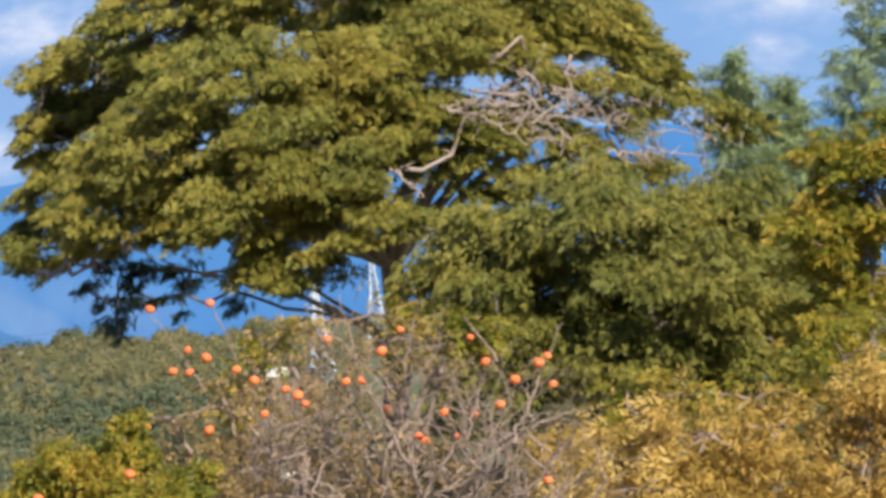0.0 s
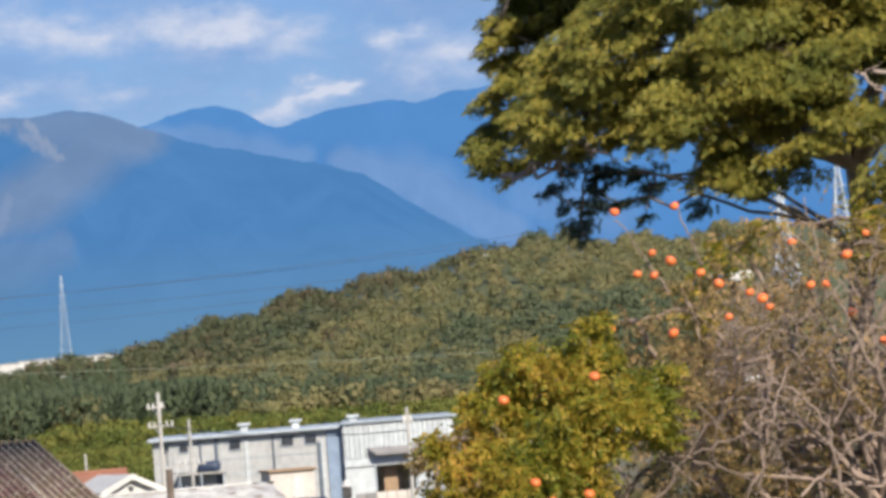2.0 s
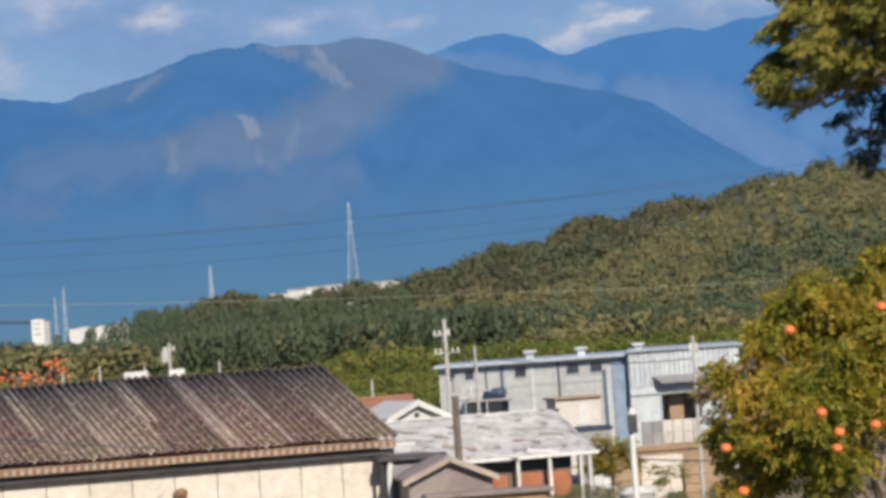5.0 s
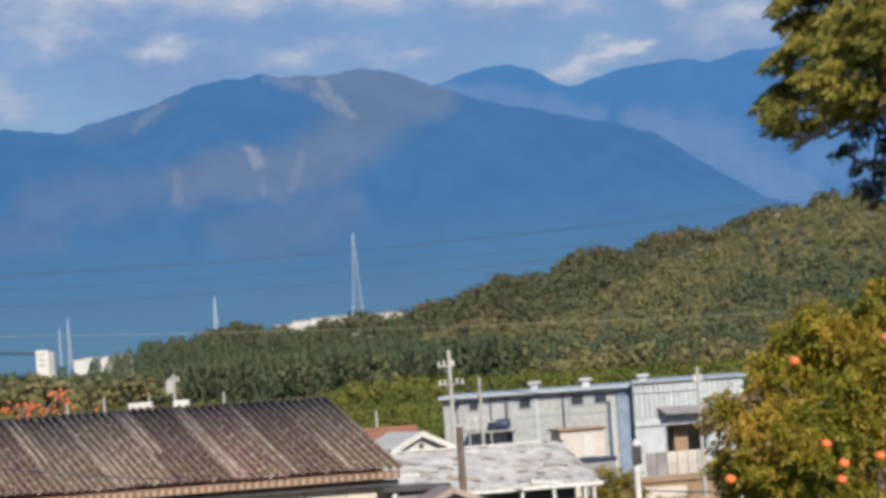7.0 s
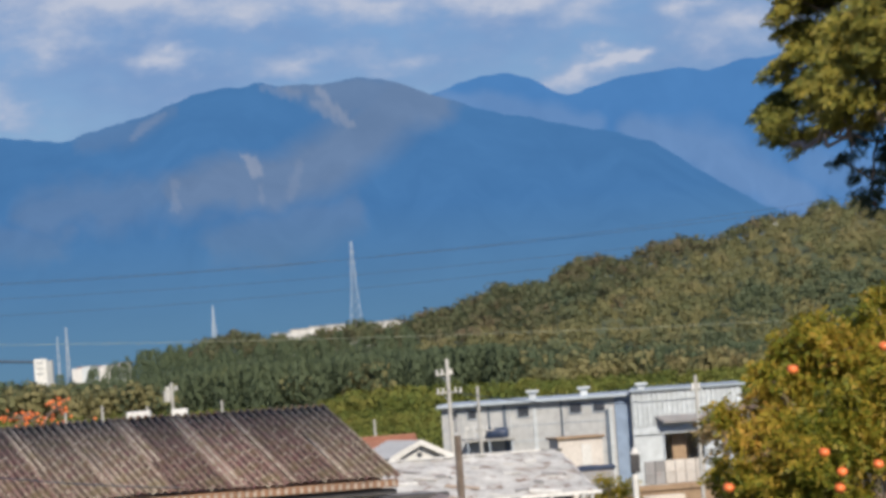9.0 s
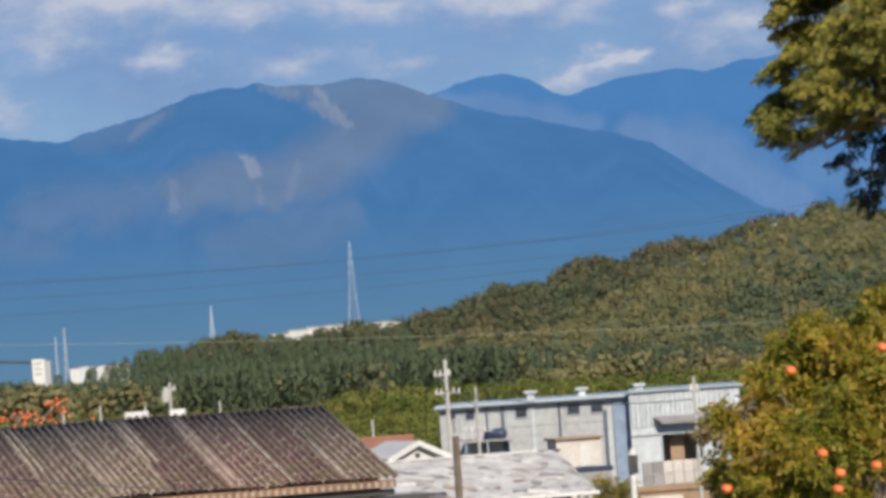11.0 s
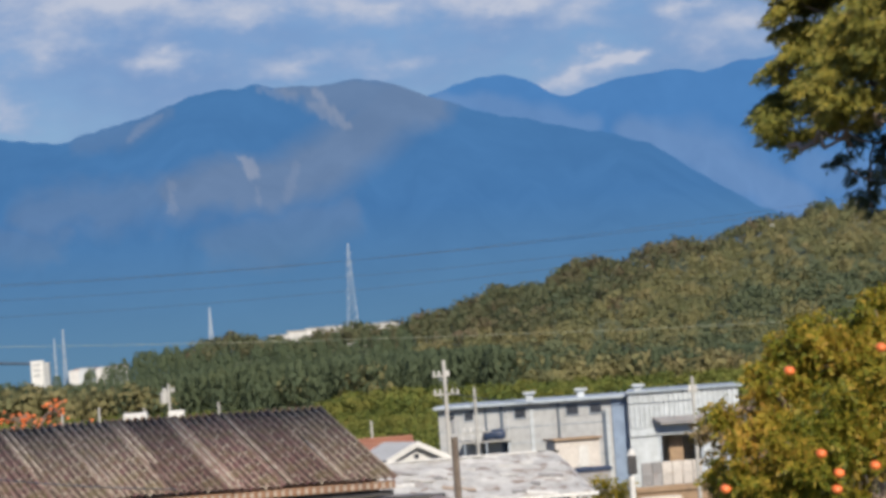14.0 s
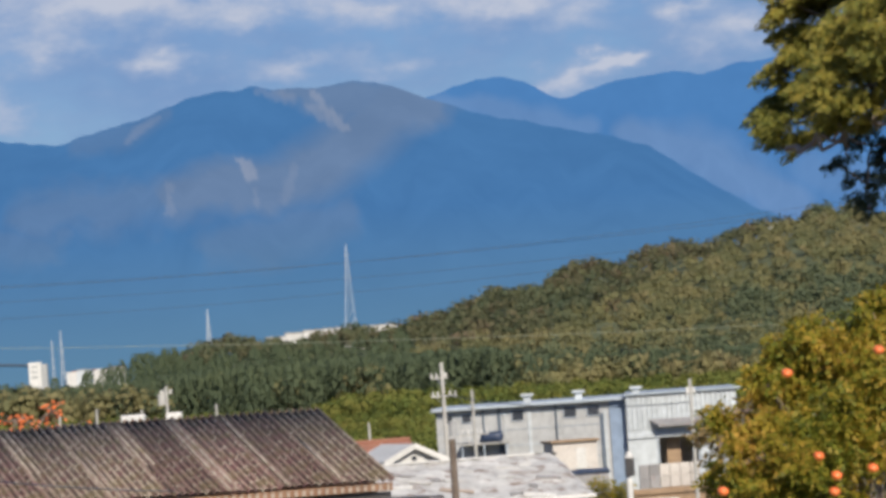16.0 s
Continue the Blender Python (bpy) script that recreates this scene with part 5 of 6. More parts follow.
# ---- white gabled house with an orange tiled roof ----
def gabled_house():
    root = thing("gabled_house", pose(*spot(-9.0, -18.1, 245).xy, 0, 0, 0, 18), "white gabled house beside an orange tiled roof", "house")
    za = spot(-9.0, -18.1, 245).z
    bm = bmesh.new()
    vs = [bm.verts.new(p) for p in ((-1.7, 0, 0), (1.7, 0, 0), (1.7, 0, za - 0.95), (0, 0, za - 0.1), (-1.7, 0, za - 0.95))]
    r = bmesh.ops.extrude_face_region(bm, geom=[bm.faces.new(vs)])
    bmesh.ops.translate(bm, vec=(0, 6, 0), verts=[v for v in r["geom"] if isinstance(v, bmesh.types.BMVert)])
    part("wall", bm, "white_paint", root)
    for s in (0, 1):
        m = pose(0, -0.4, za, 0, 26.5, 0) if s else pose(0, 6.2, za, 0, 0, 180) @ pose(0, 0, 0, 0, 26.5, 0)
        part("roof_slope", boxed(0, 0, -0.10, 2.15, 6.5, 0.0, 0.02), "white_paint", root, m=m)
        m2 = pose(0, -0.46, za + 0.01, 0, 26.5, 0) if s else pose(0, -0.40, za + 0.01, 0, 0, 180) @ pose(0, 0, 0, 0, 26.5, 0)
        part("barge_board", boxed(0, 0, -0.28, 2.2, 0.06, 0.03, 0.01), "white_paint", root, m=m2)
    bm = bmesh.new()
    rod(bm, (0, -0.06, za - 0.85), (0, 0.02, za - 0.85), 0.16, n=8)
    part("vent", bm, "window_dark", root)
    root2 = thing("tiled_house", pose(*spot(-20.0, -22.1, 258).xy, 0, 0, 0, 18), "low house with an orange-brown tiled roof", "house")
    z1 = spot(-14.3, -16.8, 262).z
    part("wall", boxed(-1.2, 1.2, 0, 3.5, 7, z1 - 1.9), "white_paint", root2)
    n = 9
    for k in range(n):
        for s in (0, 1):
            y0 = k / n * 4.2
            m = pose(0, 0, z1 - 1.9, 24, 0, 0) if s == 0 else pose(2.2, 7.6, z1 - 1.9, 0, 0, 180) @ pose(0, 0, 0, 24, 0, 0)
            part("tile_course", boxed(-1.8, y0, 0.02, 4.0, y0 + 4.2 / n - 0.02, 0.10, 0.015), "tile_orange", root2, m=m)
    part("ridge_tiles", boxed(-1.8, 3.65, z1 - 0.15, 4.0, 3.95, z1 + 0.08, 0.04), "tile_orange", root2)


gabled_house()

# ---- factory ----
def factory():
    root = thing("factory", pose(-0.88, 283.00, 0, 0, 0, -3.0), "grey and white steel-clad factory with a blue-grey roof edge", "factory")
    zt, ux = 7.95, 12.72
    part("wall", boxed(0, 0, 0, ux, 16, zt - 0.1), "factory_grey", root)
    # horizontal cladding joints
    z = zt - 0.55
    while z > 1.0:
        part("cladding_rail", boxed(0.05, -0.03, z - 0.03, ux - 1.25, 0.0, z + 0.03), "roof_blue", root)
        z -= 1.05
    part("roof", boxed(-0.3, -0.5, zt - 0.05, ux + 0.25, 16.4, zt + 0.12, 0.03), "roof_blue", root)
    part("gutter", boxed(-0.3, -0.66, zt - 0.10, ux + 0.2, -0.5, zt + 0.05, 0.03), "roof_blue", root)
    for a, b in (((0.69, 7.56), (1.07, 7.04)), ((1.76, 7.56), (2.33, 7.03)), ((5.11, 7.59), (5.86, 6.97)), ((8.60, 7.62), (9.39, 6.95)), ((10.16, 7.58), (10.95, 6.96))):
        w = part("window", boxed(a[0], -0.05, b[1], b[0], -0.005, a[1]), "window_dark", root)
        part("window_frame", box(box(boxed(a[0] - 0.06, -0.09, b[1] - 0.06, b[0] + 0.06, -0.052, b[1]), a[0] - 0.06, -0.09, a[1], b[0] + 0.06, -0.052, a[1] + 0.06), a[0] - 0.06, -0.09, b[1], a[0], -0.052, a[1]), "steel", w)
    for a, b in (((3.11, 7.81), (3.22, 5.71)), ((4.13, 7.82), (4.33, 5.75)), ((7.98, 7.93), (8.11, 5.49)), ((11.18, 7.06), (10.98, 2.71))):
        part("column", boxed(a[0], -0.14, max(0, b[1] - 2.0), b[0], 0.0, a[1], 0.02), "dark_blue", root)
    for a, b in (((4.62, 7.70), (4.57, 2.77)), ((6.36, 7.58), (6.12, 2.67)), ((8.42, 7.74), (8.42, 5.54)), ((11.42, 7.23), (11.21, 2.69))):
        part("downpipe", boxed(a[0], -0.1, 0, b[0], -0.035, a[1], 0.01), "factory_white", root)
    part("blue_bay", boxed(11.62, -0.12, 0, ux, 0.0, zt - 0.1, 0.02), "factory_blue", root)
    for px in ((6.15, 8.36), (9.61, 8.42), (13.47, 8.37)):
        v = part("roof_vent", boxed(px[0] - 0.25, 1.0, zt + 0.1, px[0] + 0.25, 1.6, zt + 0.55, 0.03), "factory_white", root)
        part("vent_cap", boxed(px[0] - 0.45, 0.8, zt + 0.53, px[0] + 0.45, 1.8, zt + 0.72, 0.07), "factory_white", v)
    # service platform with a covered machine, doors beneath it
    plat = part("platform", boxed(1.55, -1.3, 5.50, 4.80, -0.02, 5.62, 0.02), "concrete", root)
    for q in (1.7, 3.15, 4.65):
        part("platform_post", boxed(q - 0.05, -1.25, 0, q + 0.05, -1.15, 5.5), "steel", plat)
    for q in (1.6, 2.2, 2.8):
        part("rail_post", boxed(q - 0.03, -1.28, 5.62, q + 0.03, -1.22, 6.5), "white_paint", plat)
    part("handrail", boxed(1.57, -1.28, 6.5, 2.83, -1.22, 6.56), "white_paint", plat)
    bm = boxed(2.95, -1.1, 5.63, 4.45, -0.2, 6.30, 0.16)
    bmesh.ops.subdivide_edges(bm, edges=bm.edges[:], cuts=2, use_grid_fill=True)
    for q in bm.verts:
        q.co += Vector((0.05, 0.05, 0.09)) * noise.noise(q.co * 2.3)
    part("covered_machine", bm, "blue_sheet", root, "machine under a dark blue sheet", smooth=True)
    for q in (2.86, 4.30):
        part("service_door", boxed(q, -0.06, 3.4, q + 0.3, -0.005, 5.4, 0.01), "window_dark", root)
    # white front block
    x0, x1 = ux + 0.02, 20.12
    yb = -1.0
    zg = zt + 0.12
    zc = 5.71
    part("front_wall", boxed(x0, yb + 0.05, 0, 14.79, yb + 0.3, zc), "factory_white", root)
    part("front_wall", boxed(17.54, yb + 0.05, 0, x1, yb + 0.3, zc), "factory_white", root)
    part("upper_wall", boxed(x0, yb + 0.05, zc, x1, yb + 0.3, zg), "factory_white", root)
    part("side_wall", boxed(x1 - 0.3, yb + 0.3, 0, x1, 15.5, zg), "factory_grey", root)
    part("inner_wall", boxed(x0, yb + 5.2, 0, x1 - 0.3, yb + 5.4, zc), "cream", root)
    part("front_roof", boxed(x0 - 0.1, yb - 0.25, zg, x1 + 0.3, 15.8, zg + 0.16, 0.03), "roof_blue", root)
    x = x0 + 0.1
    while x < x1 - 0.1:
        part("rib", boxed(x, yb - 0.06, zc + 0.05, x + 0.13, yb + 0.05, zg - 0.02, 0.02), "factory_white", root)
        x += 0.33
    a, b = (14.24, 6.42), (18.87, 5.50)
    bm = bmesh.new()
    vs = [bm.verts.new(p) for p in ((a[0], yb, a[1]), (a[0] + 0.6, yb - 1.0, a[1] - 0.38), (x1, yb - 1.0, a[1] - 0.38), (x1, yb, a[1]))]
    r = bmesh.ops.extrude_face_region(bm, geom=[bm.faces.new(vs)])
    bmesh.ops.translate(bm, vec=(0, 0, -0.14), verts=[v for v in r["geom"] if isinstance(v, bmesh.types.BMVert)])
    part("canopy", bm, "hut_grey", root)
    part("canopy_fascia", boxed(x0, yb - 0.10, b[1] - 0.30, x1, yb - 0.03, b[1] - 0.02, 0.01), "factory_white", root)
    a, b = (14.80, 5.25), (17.41, 3.02)
    part("door_frame", box(box(boxed(a[0] - 0.1, yb - 0.05, 0, a[0], yb + 0.3, a[1]), b[0], yb - 0.05, 0, b[0] + 0.1, yb + 0.3, a[1]), a[0] - 0.1, yb - 0.05, a[1], b[0] + 0.1, yb + 0.3, zc - 0.01), "steel", root)
    p0, p1 = (15.28, 5.06), (16.20, 3.10)
    part("door_leaf", boxed(p0[0], yb + 1.2, 0, p1[0], yb + 1.28, p0[1], 0.01), "brown_block", root)
    return root


factory()


def annex():
    o = spot(24.0, -20.0, 276)
    root = thing("cream_cabin", pose(o.x, o.y, 0, 0, 0, 12), "cream prefabricated cabin with a rusty brown flat roof", "cabin")
    w = 3.0
    part("body", boxed(0, 0, 0, w, 2.6, o.z - 0.1, 0.02), "cabin", root)
    part("roof", boxed(-0.15, -0.25, o.z - 0.10, w + 0.15, 2.8, o.z + 0.04, 0.03), "brown_block", root)
    part("door", boxed(1.55, -0.05, 1.6, 2.2, 0.0, o.z - 0.5, 0.01), "white_paint", root)
    part("handrail", box(box(boxed(1.3, -0.5, 2.6, 1.36, -0.44, 3.8), 2.4, -0.5, 2.6, 2.46, -0.44, 3.8), 1.3, -0.5, 3.8, 2.46, -0.44, 3.86), "white_paint", root)
    o = spot(28.7, -26.8, 270)
    r2 = thing("blue_tarpaulin", pose(o.x, o.y, 0, 0, 0, 12), "dark blue tarpaulin over a stack beside the cabin", "tarpaulin")
    part("cover", boxed(0, 0, o.z - 0.42, 2.4, 1.2, o.z - 0.08, 0.12), "blue_sheet", r2)
    part("pallet_load", boxed(0.1, 0.1, 0, 2.3, 1.1, o.z - 0.4, 0.05), "hut_grey", r2)


annex()


# ---- yard in front of the factory ----
def yard():
    o = spot(44.1, -27.0, 250)
    w = thing("block_wall", pose(o.x, o.y, 0, 0, 0, 10), "low pale concrete block wall with brown base", "wall")
    top = o.z
    rng = random.Random(2)
    for r in range(2):
        for k in range(6):
            part("block", boxed(k * 0.62 + 0.01, 0, top - 0.7 * (r + 1) + 0.015, k * 0.62 + 0.6, 0.2, top - 0.7 * r, 0.012), "cabin" if k > 1 else "hut_grey", w)
    part("base", boxed(-0.6, -0.25, 0, 4.8, 0.22, top - 1.41, 0.03), "brown_block", w)
    part("ledge", boxed(-0.6, -0.4, top - 1.75, 4.6, -0.25, top - 1.55, 0.02), "brown_block", w)
    # tan boards and crates
    for h, v, wd, ht, d, mat in ((36.8, -34.8, 1.6, 1.2, 236, "brown_block"), (42.8, -35.2, 2.6, 1.4, 238, "cream"), (53.4, -38.0, 1.3, 1.2, 235, "brown_block")):
        p = spot(h, v, d)
        c = thing("crate_stack", pose(p.x, p.y, 0, 0, 0, rng.uniform(5, 15)), "stack of tan wooden crates in the yard", "crates", "yard crates")
        n = 4
        for q in range(n):
            part("crate", boxed(0, 0, p.z * q / n + 0.01, wd, 1.2, p.z * (q + 1) / n - 0.02, 0.02), mat, c)
    for h, v, d in ((32.7, -39.2, 205), (35.4, -39.8, 206)):
        p = spot(h, v, d)
        c = thing("garden_chair", pose(p.x, p.y, 0, 0, 0, rng.uniform(-20, 40)), "white plastic garden chair by the store", "chair", "garden chairs")
        z = max(0, p.z - 0.85)
        part("plinth", boxed(-0.35, -0.35, 0, 0.35, 0.35, z, 0.03), "concrete", c)
        part("seat", boxed(-0.25, -0.25, z + 0.40, 0.25, 0.25, z + 0.45, 0.02), "white_paint", c)
        part("backrest", boxed(-0.25, 0.22, z + 0.45, 0.25, 0.27, z + 0.9, 0.02), "white_paint", c)
        for sx in (-1, 1):
            for sy in (-1, 1):
                part("leg", boxed(sx * 0.22 - 0.025, sy * 0.22 - 0.025, z, sx * 0.22 + 0.025, sy * 0.22 + 0.025, z + 0.4), "white_paint", c)
    p = spot(18.2, -42.2, 205)
    c = thing("white_sack", pose(p.x, p.y, p.z - 0.5), "bulging white sack on the bank", "sack")
    bm = bmesh.new()
    bmesh.ops.create_icosphere(bm, subdivisions=3, radius=0.5)
    for q in bm.verts:
        q.co *= 1 + 0.15 * noise.noise(q.co * 4)
        q.co.x *= 1.25
    part("cloth", bm, "white_paint", c, smooth=True)
    p = spot(41.9, -42.5, 120)
    c = thing("water_tank", pose(p.x, p.y, float(ground_height(0, 120))), "round off-white water tank with a domed lid", "tank")
    g = p.z - float(ground_height(0, 120))
    bm = bmesh.new()
    rod(bm, (0, 0, 0), (0, 0, g - 0.15), 0.52, 0.5, 20)
    part("drum", bm, "concrete", c)
    part("lid", rod(bmesh.new(), (0, 0, g - 0.15), (0, 0, g + 0.05), 0.56, 0.36, 20), "white_paint", c)


yard()


def hedge(name, label, d, lobes, seed, mat="citrus_leaf", pad=0.5, spray=(7, 0.26, 0.06, 0.8, 0.3)):
    bush(name, label, d, lobes, spray, mat, seed, pad, 30, 0.7, "hedge", 1.0, 1.0)


hedge("clipped_hedge", "low green hedge along the bank", 200, [(10.5, -46.4, 9, 3), (18.6, -45.9, 9, 3), (26.7, -45.4, 9, 4), (34.7, -45.1, 9, 4), (46.6, -47.8, 12, 4), (57.3, -48.3, 12, 4)], 51, "forest_light", 0.4, (7, 0.16, 0.04, 0.8, 0.3))
hedge("garden_bush", "dark green garden bush beside the store", 225, [(35.0, -32.7, 4.0, 3.0), (39.3, -33.6, 3.5, 3), (32.8, -35.2, 3.5, 3), (36.0, -36.4, 4.5, 3), (40.0, -36.6, 3, 3)], 52)
hedge("yard_bush", "small dark bush in the yard", 232, [(51.3, -38.5, 2.5, 2.5), (47.2, -39.6, 2, 2)], 53, "evergreen_dark")
bush("brown_bush", "small rust-leaved bush before the factory", 24, [(63.9, -17.2, 3.5, 4), (65.6, -23.4, 4, 5), (62.0, -20.5, 2.5, 3)], (6, 0.07, 0.02, 0.9, 0.3), "dry_leaf", 54, 0.1, 16)


def van():
    p = spot(58.1, -32.0, 262)
    root = thing("white_van", pose(p.x, p.y, 0, 0, 0, 15), "white delivery van parked before the factory", "van")
    bm = boxed(0, 0, 0.45, 3.4, 1.6, 1.95, 0.15)
    part("body", bm, "white_paint", root)
    part("window", boxed(0.25, -0.012, 1.25, 1.5, 0.0, 1.75, 0.004), "window_dark", root)
    part("window", boxed(1.65, -0.012, 1.25, 2.7, 0.0, 1.75, 0.004), "window_dark", root)
    for x in (0.6, 2.7):
        w = part("wheel", rod(bmesh.new(), (x, -0.03, 0.32), (x, 0.2, 0.32), 0.32, n=18), "dark_metal", root)
        part("rim", rod(bmesh.new(), (x, -0.045, 0.32), (x, -0.03, 0.32), 0.18, n=14), "steel", w)


van()

# ---- poles, wires, towers ----
def pole(name, label, top, foot, d, r, mat, arms=(), insul=True):
    a, b = spot(*top, d), spot(*foot, d)
    z0 = float(ground_height(0, d))
    x0 = a.x
    root = thing(name, pose(x0, d, z0), label, "pole")
    ht = a.z - z0
    part("shaft", rod(bmesh.new(), (0, 0, -0.2), (0, 0, ht), r, r * 0.75, 12), mat, root, smooth=False)
    for down, left, right in arms:
        arm = part("crossarm", boxed(-left, -0.05, ht - down - 0.05, right, 0.05, ht - down + 0.05, 0.01), "concrete", root)
        for x in (-left + 0.1, -left * 0.45, right * 0.5, right - 0.1):
            part("insulator", rod(bmesh.new(), (x, 0, ht - down + 0.05), (x, 0, ht - down + 0.32), 0.07, 0.05, 8), "white_paint", arm)
        part("brace", rod(bmesh.new(), (-left * 0.6, -0.03, ht - down), (0, -0.03, ht - down - 0.55), 0.02, n=6), "steel", root)
    return root, ht


p1, h1 = pole("utility_pole", "concrete utility pole with two crossarms", (-1.0, 0.6), (-1.2, -21.4), 262, 0.15, "concrete", ((0.95, 0.75, 0.35), (2.1, 0.75, 0.85)))
bm = bmesh.new()
rod(bm, (0.45, 0, h1 - 4.6), (0.45, 0, h1 - 3.7), 0.24, n=14)
part("transformer", bm, "factory_grey", p1)
p2, h2 = pole("utility_pole", "slim concrete utility pole before the factory", (5.8, -6.3), (5.5, -21.9), 272, 0.12, "concrete", ((2.9, 0.9, 0.9),))
pole("wooden_pole", "dark weathered wooden pole", (0.3, -17.7), (0.6, -43.0), 120, 0.13, "old_wood")
pole("utility_pole", "tall concrete pole beside the factory front", (57.5, -7.3), (56.7, -42.9), 200, 0.105, "concrete", ((0.7, 0.25, 0.25),))
pole("signal_post", "pale post carrying a dark box with a white cap", (41.6, -29.8), (42.0, -41.9), 118, 0.11, "white_paint")


def post_box():
    p = spot(41.9, -27.1, 118)
    root = thing("meter_box", pose(p.x, p.y, 0), "dark box with a white cap on the pale post", "box")
    a, b = spot(42.1, -25.0, 118).z, spot(41.8, -29.4, 118).z
    part("body", boxed(-0.13, -0.13, b, 0.13, 0.13, a, 0.02), "dark_metal", root)
    part("cap", rod(bmesh.new(), (0, 0, a), (0, 0, a + 0.18), 0.14, 0.06, 12), "white_paint", root)


post_box()
for px, d in (((-83.3, -4.8), 300), ((-72.6, -5.6), 320), ((-54.9, -5.5), 330), ((-19.1, -12.5), 330), ((-92.1, -5.6), 310)):
    pole("fence_pole", "thin pale pole standing beyond the shed", px, px, d, 0.11, "concrete")
p3, h3 = pole("utility_pole", "pole with a pale transformer beyond the shed", (-66.5, -0.4), (-66.9, -6.0), 330, 0.14, "concrete", ((0.6, 0.5, 0.5),))
part("transformer", rod(bmesh.new(), (-0.4, 0, h3 - 1.5), (-0.4, 0, h3 - 0.6), 0.3, n=14), "concrete", p3)


def flat_roofs():
    for h0, v0, h1, v1 in ((-77.7, -7.9, -72.0, -7.6), (-67.0, -8.0, -63.2, -7.9)):
        d = 300
        a, b = spot(h0, v0, d), spot(h1, v1, d)
        root = thing("white_truck", pose(a.x, d, 0, 0, 0, 3), "white box truck seen over the shed roof", "truck", "parked trucks")
        w = b.x - a.x
        part("cargo_box", boxed(0, 0, 0.9, w, 4.5, a.z + 0.35, 0.06), "white_paint", root)
        part("chassis", boxed(0.1, 0.1, 0.4, w - 0.1, 4.4, 0.9), "dark_metal", root)
        for x in (0.1, w - 0.3):
            for y in (0.6, 3.6):
                part("wheel", rod(bmesh.new(), (x, y, 0.42), (x + 0.2, y, 0.42), 0.42, n=14), "dark_metal", root)


flat_roofs()


def lattice(name, label, h, v_top, v_foot, d, half, mat="steel", arms=3, bays=9, r=0.12, grounded=False):
    """A four-legged lattice pylon with crossarms."""
    f, t = spot(h, v_foot, d), spot(h, v_top, d)
    if grounded:
        f.z = float(ground_height(0, d))
    root = thing(name, pose(f.x, d, f.z), label, "pylon")
    H = t.z - f.z
    legs = bmesh.new()
    webs = bmesh.new()

    def w(s):
        return half * (1 - s) ** 1.3 + half * 0.10
    for k in range(bays):
        s0, s1 = k / bays, (k + 1) / bays
        c0 = [(sx * w(s0), sy * w(s0), s0 * H) for sx, sy in ((-1, -1), (1, -1), (1, 1), (-1, 1))]
        c1 = [(sx * w(s1), sy * w(s1), s1 * H) for sx, sy in ((-1, -1), (1, -1), (1, 1), (-1, 1))]
        for i in range(4):
            j = (i + 1) % 4
            rod(legs, c0[i], c1[i], r, n=4)
            rod(webs, c0[i], c1[j], r * 0.6, n=4)
            rod(webs, c0[j], c1[i], r * 0.6, n=4)
            rod(webs, c1[i], c1[j], r * 0.6, n=4)
    part("frame", legs, mat, root)
    part("bracing", webs, mat, root)
    for k in range(arms):
        z = H * (0.62 + 0.13 * k)
        bm = bmesh.new()
        ln = half * (0.8 - 0.12 * k)
        for s in (-1, 1):
            rod(bm, (0, 0, z + 0.6), (s * ln, 0, z), r * 0.7, n=4)
            rod(bm, (0, 0, z - 0.4), (s * ln, 0, z), r * 0.7, n=4)
        part("crossarm", bm, mat, root)
    return root


lattice("pylon", "tall pale steel lattice pylon on the wooded ridge", -21.7, 30.0, 10.2, 1560, 1.9, r=0.11)
lattice("pylon", "slim pale lattice mast on the ridge", -55.5, 17.1, 7.9, 1560, 0.9, arms=0, r=0.15)
lattice("pylon", "pale lattice pylon far off on the plain", -90.6, 14.3, 4.3, 2300, 1.6, arms=2, r=0.2, grounded=True)
lattice("pylon", "pale lattice pylon far off on the plain", -92.8, 12.2, 4.4, 2400, 1.3, arms=2, r=0.14, grounded=True)
lattice("pylon", "pale steel pylon showing behind the persimmon tree", 150.7, 38.6, 12.8, 960, 3.0, arms=3, r=0.30)
lattice("pylon", "pale steel pylon showing under the evergreen", 164.9, 45.7, 24.0, 960, 2.0, arms=1, r=0.17)


def wire(name, label, a, b, sag, r, mat="wire"):
    a, b = Vector(a), Vector(b)
    pts = np.array([a.lerp(b, k / 24) - Vector((0, 0, 4 * sag * (k / 24) * (1 - k / 24))) for k in range(25)])
    d = np.array((b - a).normalized())
    u = np.cross(d, (0, 0, 1.0))
    w = np.cross(d, u)
    v = np.concatenate([[p + r * (math.cos(q) * u + math.sin(q) * w) for q in np.arange(5) * 2 * math.pi / 5] for p in pts])
    f = [(k * 5 + i, k * 5 + (i + 1) % 5, k * 5 + 5 + (i + 1) % 5, k * 5 + 5 + i) for k in range(24) for i in range(5)]
    o = part(name, mesh_np(name, v, f), mat)
    tagged(o, label, "cable", "power lines")
    return o


